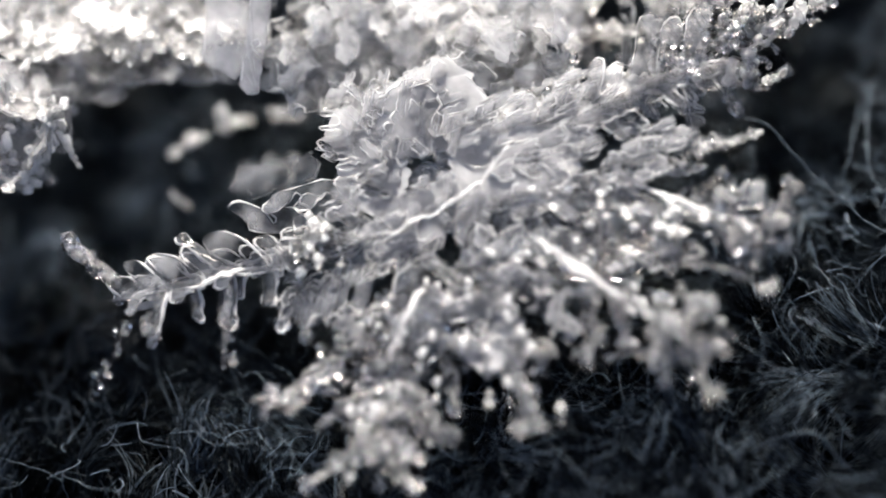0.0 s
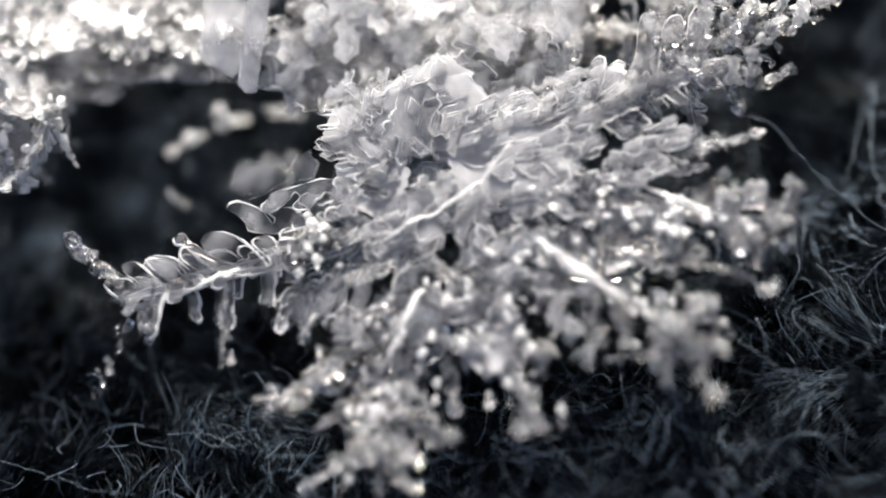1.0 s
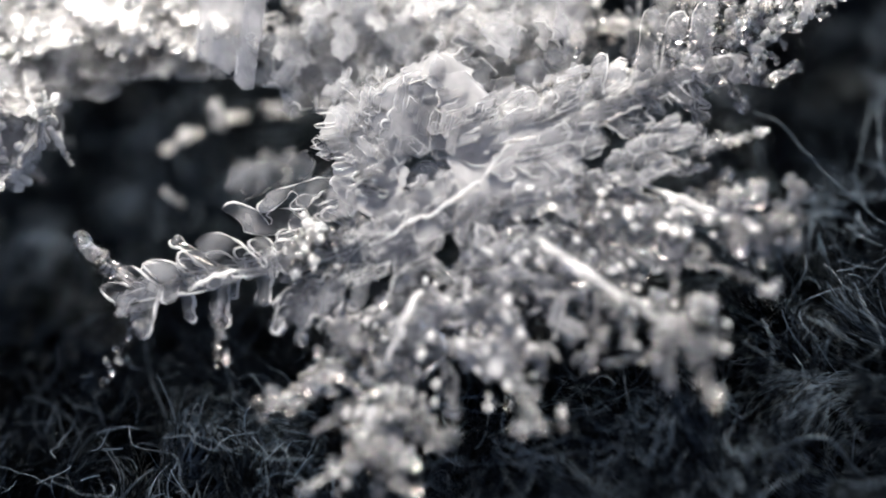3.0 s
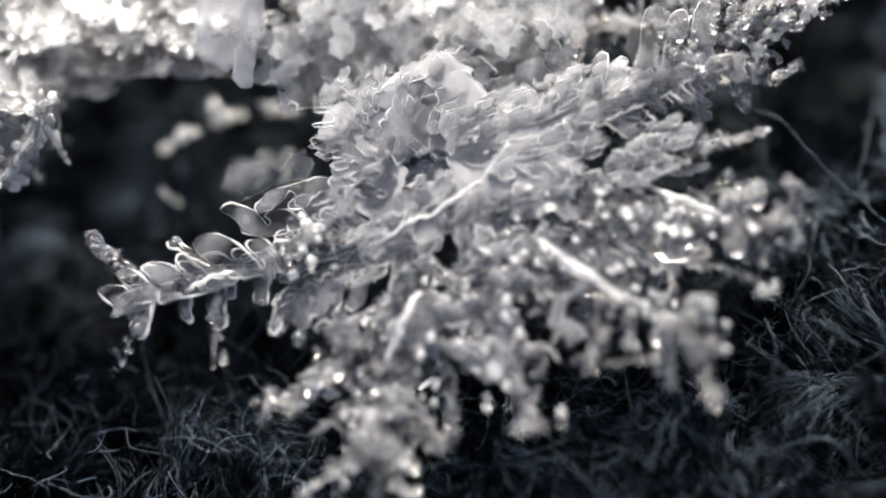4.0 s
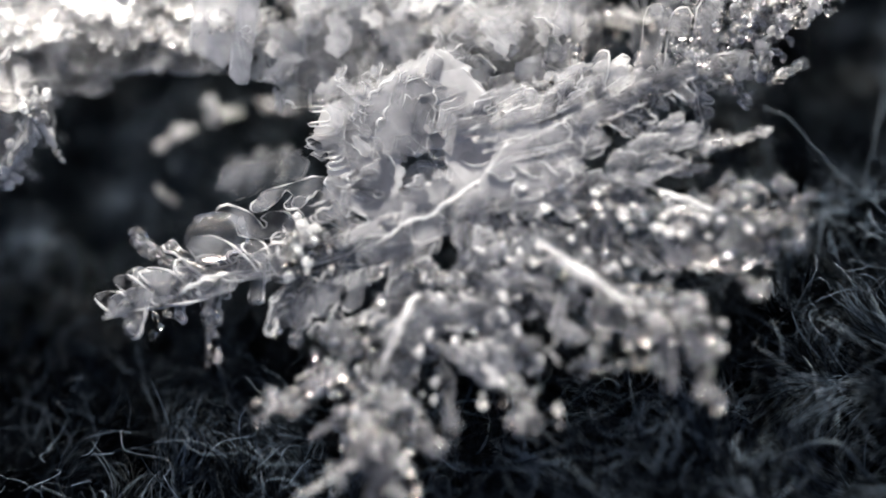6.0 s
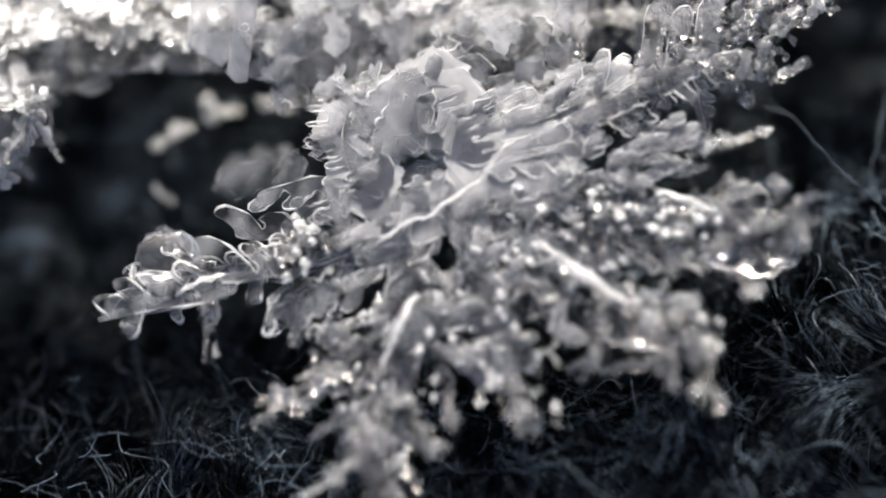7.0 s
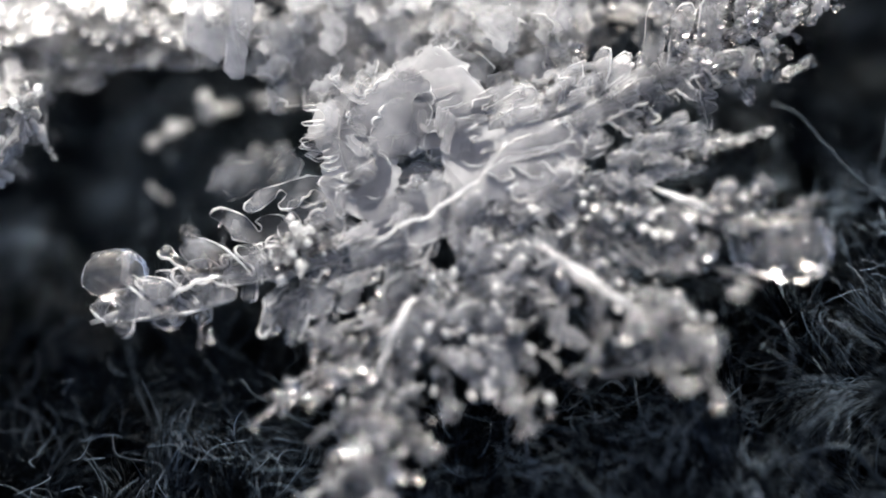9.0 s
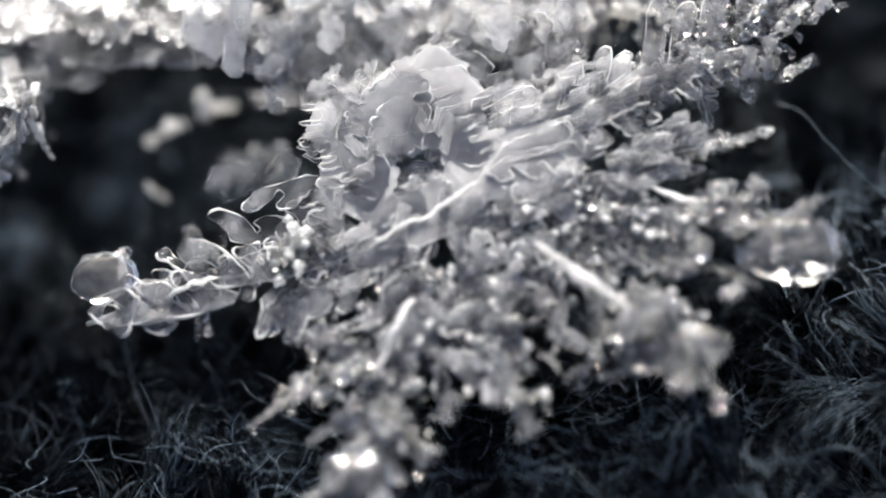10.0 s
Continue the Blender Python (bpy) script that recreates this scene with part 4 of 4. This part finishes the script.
pane = tangle("plate_crystal", "clear upright ice plate with a sharp straight edge", (440, 80), -0.2, (
    ("pane", 438, 172, 474, -90, 36, 0.05), ("pane", 415, 140, 400, -60, 90, 0.0), ("slab", 455, 120, 650, 90, 110, -0.1), ("slab", 520, 140, 640, 150, 70, -0.05), ("plate", 470, 130, 620, 110, 70, -0.1), ("plate", 350, 90, 560, 130, 90, -0.05)), 5)
back_crystal = tangle("plate_crystal", "stack of broad milky ice plates behind the flake", (800, 40), -0.55, (
    ("plate", 515, 80, 780, 40, 130, 0), ("plate", 700, 80, 960, 60, 150, 0.05), ("plate", 860, 30, 1010, 20, 120, 0), ("branch", 540, 100, 1000, 120, 170, 0.1),
    ("plate", 560, -30, 900, -20, 120, -0.1), ("branch", 820, 60, 1010, 0, 110, 0.0), ("plate", 600, 130, 840, 120, 110, 0.1), ("slab", 1020, 125, 1030, 0, 50, 0.1), ("splinters", 1000, 60, 1080, 50, 110, 0.1), ("splinters", 1110, 60, 1250, 40, 110, 0.15), ("rime", 1010, 90, 1200, 40, 80, 0.1), ("plate", 1108, 120, 1110, -50, 26, 0.2),
    ("plate", 1172, 110, 1178, -50, 70, 0.2), ("plate", 1240, 90, 1255, -50, 80, 0.2)), 5)
crumb = tangle("ice_fragment", "small thawing piece of ice sunk in the nap", (400, 230), -0.9, (
    ("lit_frost", 382, 196, 398, 222, 8, 0.0), ("lit_frost", 398, 224, 448, 212, 8, 0.0), ("lit_frost", 356, 240, 306, 272, 8, 0.0), ("lit_frost", 300, 345, 330, 360, 12, 0.1), ("fringe", 400, 330, 540, 290, 60, 0.2),
    ("fringe", 470, 200, 550, 215, 40, 0.1)))

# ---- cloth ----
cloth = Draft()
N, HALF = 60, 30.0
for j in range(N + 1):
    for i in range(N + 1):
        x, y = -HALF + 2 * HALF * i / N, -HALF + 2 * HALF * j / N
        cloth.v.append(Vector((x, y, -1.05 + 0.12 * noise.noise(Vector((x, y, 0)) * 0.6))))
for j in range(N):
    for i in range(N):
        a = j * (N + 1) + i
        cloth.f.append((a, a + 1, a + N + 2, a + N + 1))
ground = tagged(part("ground", cloth, SHADED_WEAVE, None, "charcoal woollen cloth with a hairy nap"), kind="structure", category="cloth")


def fibre_mesh(name, roots, heads, rng, length, thick, curl, segs=9, sides=3, sway=0.0):
    """roots, heads: arrays of start points and first directions."""
    n = len(roots)
    ln = rng.uniform(length[0], length[1], n)
    r = rng.uniform(thick[0], thick[1], n)
    p = roots.copy()
    d = heads / np.linalg.norm(heads, axis=1, keepdims=True)
    bend = rng.normal(0, curl, (n, 3)) + sway
    rings = []
    for s in range(segs + 1):
        side = np.cross(d, [0.3, 0.2, 1.0])
        side /= np.linalg.norm(side, axis=1, keepdims=True) + 1e-9
        oth = np.cross(d, side)
        k = r * (1 - 0.55 * (s / segs) ** 2)
        ring = [p + (np.cos(a) * side + np.sin(a) * oth) * k[:, None] for a in 2 * np.pi * np.arange(sides) / sides]
        rings.append(np.stack(ring, 1))
        d = d + bend / segs + rng.normal(0, curl * 0.9, (n, 3)) / segs
        d /= np.linalg.norm(d, axis=1, keepdims=True)
        p = p + d * (ln / segs)[:, None]
    v = np.stack(rings, 1).reshape(-1, 3) * MM
    per = (segs + 1) * sides
    f = []
    for s in range(segs):
        for k in range(sides):
            f.append((s * sides + k, s * sides + (k + 1) % sides, (s + 1) * sides + (k + 1) % sides, (s + 1) * sides + k))
    f = (np.array(f)[None] + (np.arange(n) * per)[:, None, None]).reshape(-1, 4)
    me = bpy.data.meshes.new(name)
    me.from_pydata(v, [], f.tolist())
    me.materials.append(WOOL)
    me.polygons.foreach_set("use_smooth", [True] * len(me.polygons))
    return me


rng = np.random.default_rng(5)


def tuft(x, y, count, lean, spread, top, length):
    """A lock of fine fibres rooted round x, y (mm) that bends one way as a whole."""
    rng = np.random.default_rng(int(1000 * abs(x) + 7000 * abs(y)))
    a = rng.uniform(0, 2 * math.pi, count)
    rad = np.abs(rng.normal(0, spread, count))
    roots = np.column_stack([x + rad * np.cos(a), y + rad * np.sin(a), top - 0.28 - rad * 0.8 + rng.uniform(-0.12, 0.08, count)])
    fan = rng.uniform(0.05, 0.35)
    heads = np.column_stack([lean[0] + fan * np.cos(a) + rng.normal(0, 0.09, count), lean[1] + fan * np.sin(a) + rng.normal(0, 0.09, count), rng.uniform(0.35, 0.7, count)])
    stray_ones = rng.random(count) < 0.12
    heads[stray_ones] += rng.normal(0, 0.6, (int(stray_ones.sum()), 3))
    ob = new("tuft", fibre_mesh("tuft", roots, heads, rng, length, (0.0017, 0.004), 0.65, segs=8, sway=rng.normal(0, 0.9, 3)))
    ob.parent = ground
    return ob


def floor_at(x, y, z=0.0):
    """Where the line of sight through grid point x, y meets height z."""
    eye, p = CENTRE + NEAR * FAR, spot(x, y)
    return eye + (p - eye) * ((z - eye.z) / (p.z - eye.z))


def hollow(x, y):
    """How far the nap lies pressed down there, in mm."""
    h = 0.04 * math.exp(-(((x - 180) / 330) ** 2 + ((y - 590) / 150) ** 2)) + 0.2 * math.exp(-(((x - 260) / 330) ** 2 + ((y - 310) / 210) ** 2))
    h += 0.12 * math.exp(-(((x - 100) / 300) ** 2 + ((y - 730) / 90) ** 2))
    h -= 0.13 * math.exp(-(((x - 110) / 270) ** 2 + ((y - 690) / 200) ** 2))
    return h + 0.34 * math.exp(-(((x - 1430) / 140) ** 2 + ((y - 170) / 210) ** 2)) + 0.07 * math.exp(-(((x - 1450) / 160) ** 2 + ((y - 330) / 130) ** 2))


def dip(x, y):
    """The cloth falls away towards the viewer there, in mm."""
    return 0.14 * math.exp(-(((x - 1480) / 260) ** 2 + ((y - 880) / 190) ** 2)) + 0.02 * math.exp(-(((x - 800) / 300) ** 2 + ((y - 860) / 130) ** 2))


for gy in range(-170, 1060, 84):
    for gx in range(-150, 1740, 92):
        x, y = gx + rng.uniform(-42, 42), gy + rng.uniform(-38, 38)
        p = floor_at(x, y)
        a = 2.2 + 5.0 * noise.noise(Vector((p.x, p.y, 3.0)) * 0.55) + rng.normal(0, 0.5)   # the pile's lie wanders over the cloth
        tuft(p.x, p.y, 190, (0.75 * math.cos(a), 0.75 * math.sin(a)), rng.uniform(0.06, 0.12), rng.uniform(-0.22, 0.16) - hollow(x, y) - dip(x, y), (0.2, 0.46))
for gy in np.arange(-6.5, 9.5, 1.3):
    for gx in np.arange(-8, 8.1, 1.3):
        if abs(gx) > 3.4 or gy < -2.4 or gy > 4.6:
            a = rng.uniform(0, 2 * math.pi)
            tuft(gx, gy, 60, (0.8 * math.cos(a), 0.8 * math.sin(a)), 0.4, 0.0, (0.3, 0.7))


def loose_nap(count, xs=(-100, 1670), ys=(40, 960), lift=(-0.3, 0.08), thick=(0.0018, 0.0038), length=(0.14, 0.42), curl=1.3):
    """Single curly hairs lying over the locks."""
    spots = [(rng.uniform(*xs), rng.uniform(*ys)) for _ in range(count)]
    spots = [p for p in spots if hollow(*p) < 0.22 and (p[1] > 430 or rng.random() < 0.6) and (p[0] > 420 or rng.random() < 0.6)]
    roots = np.array([tuple(floor_at(x, y, rng.uniform(*lift) - hollow(x, y) - dip(x, y))) for x, y in spots])
    a = rng.uniform(0, 2 * math.pi, len(spots))
    heads = np.column_stack([np.cos(a), np.sin(a), rng.normal(0.15, 0.3, len(spots))])
    me = fibre_mesh("loose_hairs", roots, heads, rng, length, thick, curl, segs=10, sides=4)
    me.materials[0] = PALE
    ob = new("loose_hairs", me)
    ob.parent = ground
    return tagged(ob, "single grey-blue hairs over the nap", kind="stuff")


loose_nap(4200)
# extra pale hairs added to lighten the nap in the flake's shadow
loose_nap(520, (740, 1320), (690, 920), (-0.15, 0.08), (0.002, 0.0042))
loose_nap(170, (0, 430), (480, 780), (-0.2, 0.04), (0.0016, 0.0032), (0.16, 0.4), 1.0)
loose_nap(420, (1380, 1640), (60, 430), (-0.1, 0.12))
loose_nap(110, (150, 640), (720, 890), (-0.1, 0.06), (0.0016, 0.0032), (0.16, 0.4), 1.0)


def stray(name, label, path, r):
    """A single fibre along grid points with their lift."""
    d = Draft()
    pts = [spot(x, y, w) for x, y, w in path]
    for _ in range(3):
        pts = [pts[0]] + [a.lerp(b, k) for a, b in zip(pts, pts[1:]) for k in (0.25, 0.75)] + [pts[-1]]
    fine = []
    for a, b in zip(pts, pts[1:]):
        for k in range(2):
            p = a.lerp(b, k / 2)
            fine.append(p + 0.02 * noise.noise_vector(p * 5) + 0.008 * noise.noise_vector(p * 16))
    d.tube(fine + [pts[-1]], [r * (0.75 + 0.4 * rnd.random()) for _ in range(len(fine) + 1)], 6)
    return tagged(part(name, d, HAIR, None), label, "fibre")


stray("loose_fibre", "thin pale wool hair arching over the nap", ((1318, 205, -0.35), (1370, 226, -0.3), (1402, 272, -0.25), (1450, 322, -0.2), (1508, 368, -0.15), (1532, 392, -0.12), (1580, 416, -0.12)), 0.0042)
stray("thick_fibre", "thick grey wool hair bent into an arch", ((1330, 800, 0.2), (1370, 775, 0.32), (1430, 765, 0.4), (1470, 785, 0.4), (1500, 830, 0.3), (1540, 860, 0.25)), 0.011)


# single hairs lying on the nap
HAIRS_FRONT = (
    ((195, 768), (222, 800), (252, 832)), ((232, 868), (258, 838), (286, 820)), ((240, 752), (250, 786), (330, 792), (336, 872)), ((345, 762), (362, 790), (440, 786)),
             ((430, 775), (490, 806), (560, 800), (620, 812)), ((300, 770), (360, 762), (420, 790)), ((0, 812), (60, 826), (110, 852)), ((110, 842), (170, 868), (240, 872)),
             ((455, 660), (480, 690), (530, 700)))
HAIRS_SIDE = (
    ((960, 775), (1000, 815), (1035, 848), (1080, 850)), ((1498, 522), (1528, 570), (1550, 612)), ((1410, 560), (1450, 572), (1490, 610)),
             ((1300, 600), (1340, 628), (1390, 660)), ((1240, 768), (1300, 786), (1370, 790)), ((1440, 470), (1470, 500), (1476, 540)), ((1520, 180), (1508, 260), (1490, 330)),
             ((1540, 150), (1530, 240), (1545, 320)), ((1330, 560), (1350, 600), (1345, 660)), ((1420, 690), (1450, 668), (1490, 660)), ((880, 800), (900, 850), (930, 880)))
for path in HAIRS_FRONT + HAIRS_SIDE:
    pts = []
    for k, (x, y) in enumerate(path):
        lift = 0.1 + 0.05 * math.sin(math.pi * k / (len(path) - 1)) - 0.5 * hollow(x, y) - dip(x, y)
        p = floor_at(x, y, lift)
        pts.append((x, y, (p - CENTRE).dot(NEAR)))
    ob = stray("wool_hair", "fine grey-blue wool hair lying across the nap", pts, rnd.uniform(0.002, 0.0032))
    tagged(ob, group="loose hairs on the nap")


def motions():
    """The flake sinks as it melts, and its branches draw back into the arms."""
    rows = []
    for t, a, b in ((0, 0, 0), (2.5, -0.006, -0.008), (5, -0.019, -0.02), (7.5, -0.032, -0.034), (10, -0.046, -0.048)):
        rows.append((t, Matrix.Translation((a * ACROSS + b * UP - 0.02 * t / 10 * NEAR) * MM) @ FLAKE))
    walk(flake, rows)
    home = rimed.matrix_basis.copy()
    walk(rimed, [(t, Matrix.Translation((-0.001 * t * UP + 0.003 * t * ACROSS) * MM) @ home) for t in (0, 5, 10)])
    for ob, steps in MOVES:
        home = ob.matrix_basis.copy()
        walk(ob, [(t, home @ Matrix.Translation(Vector((a, b, c)) * MM)) for t, a, b, c in steps])


motions()
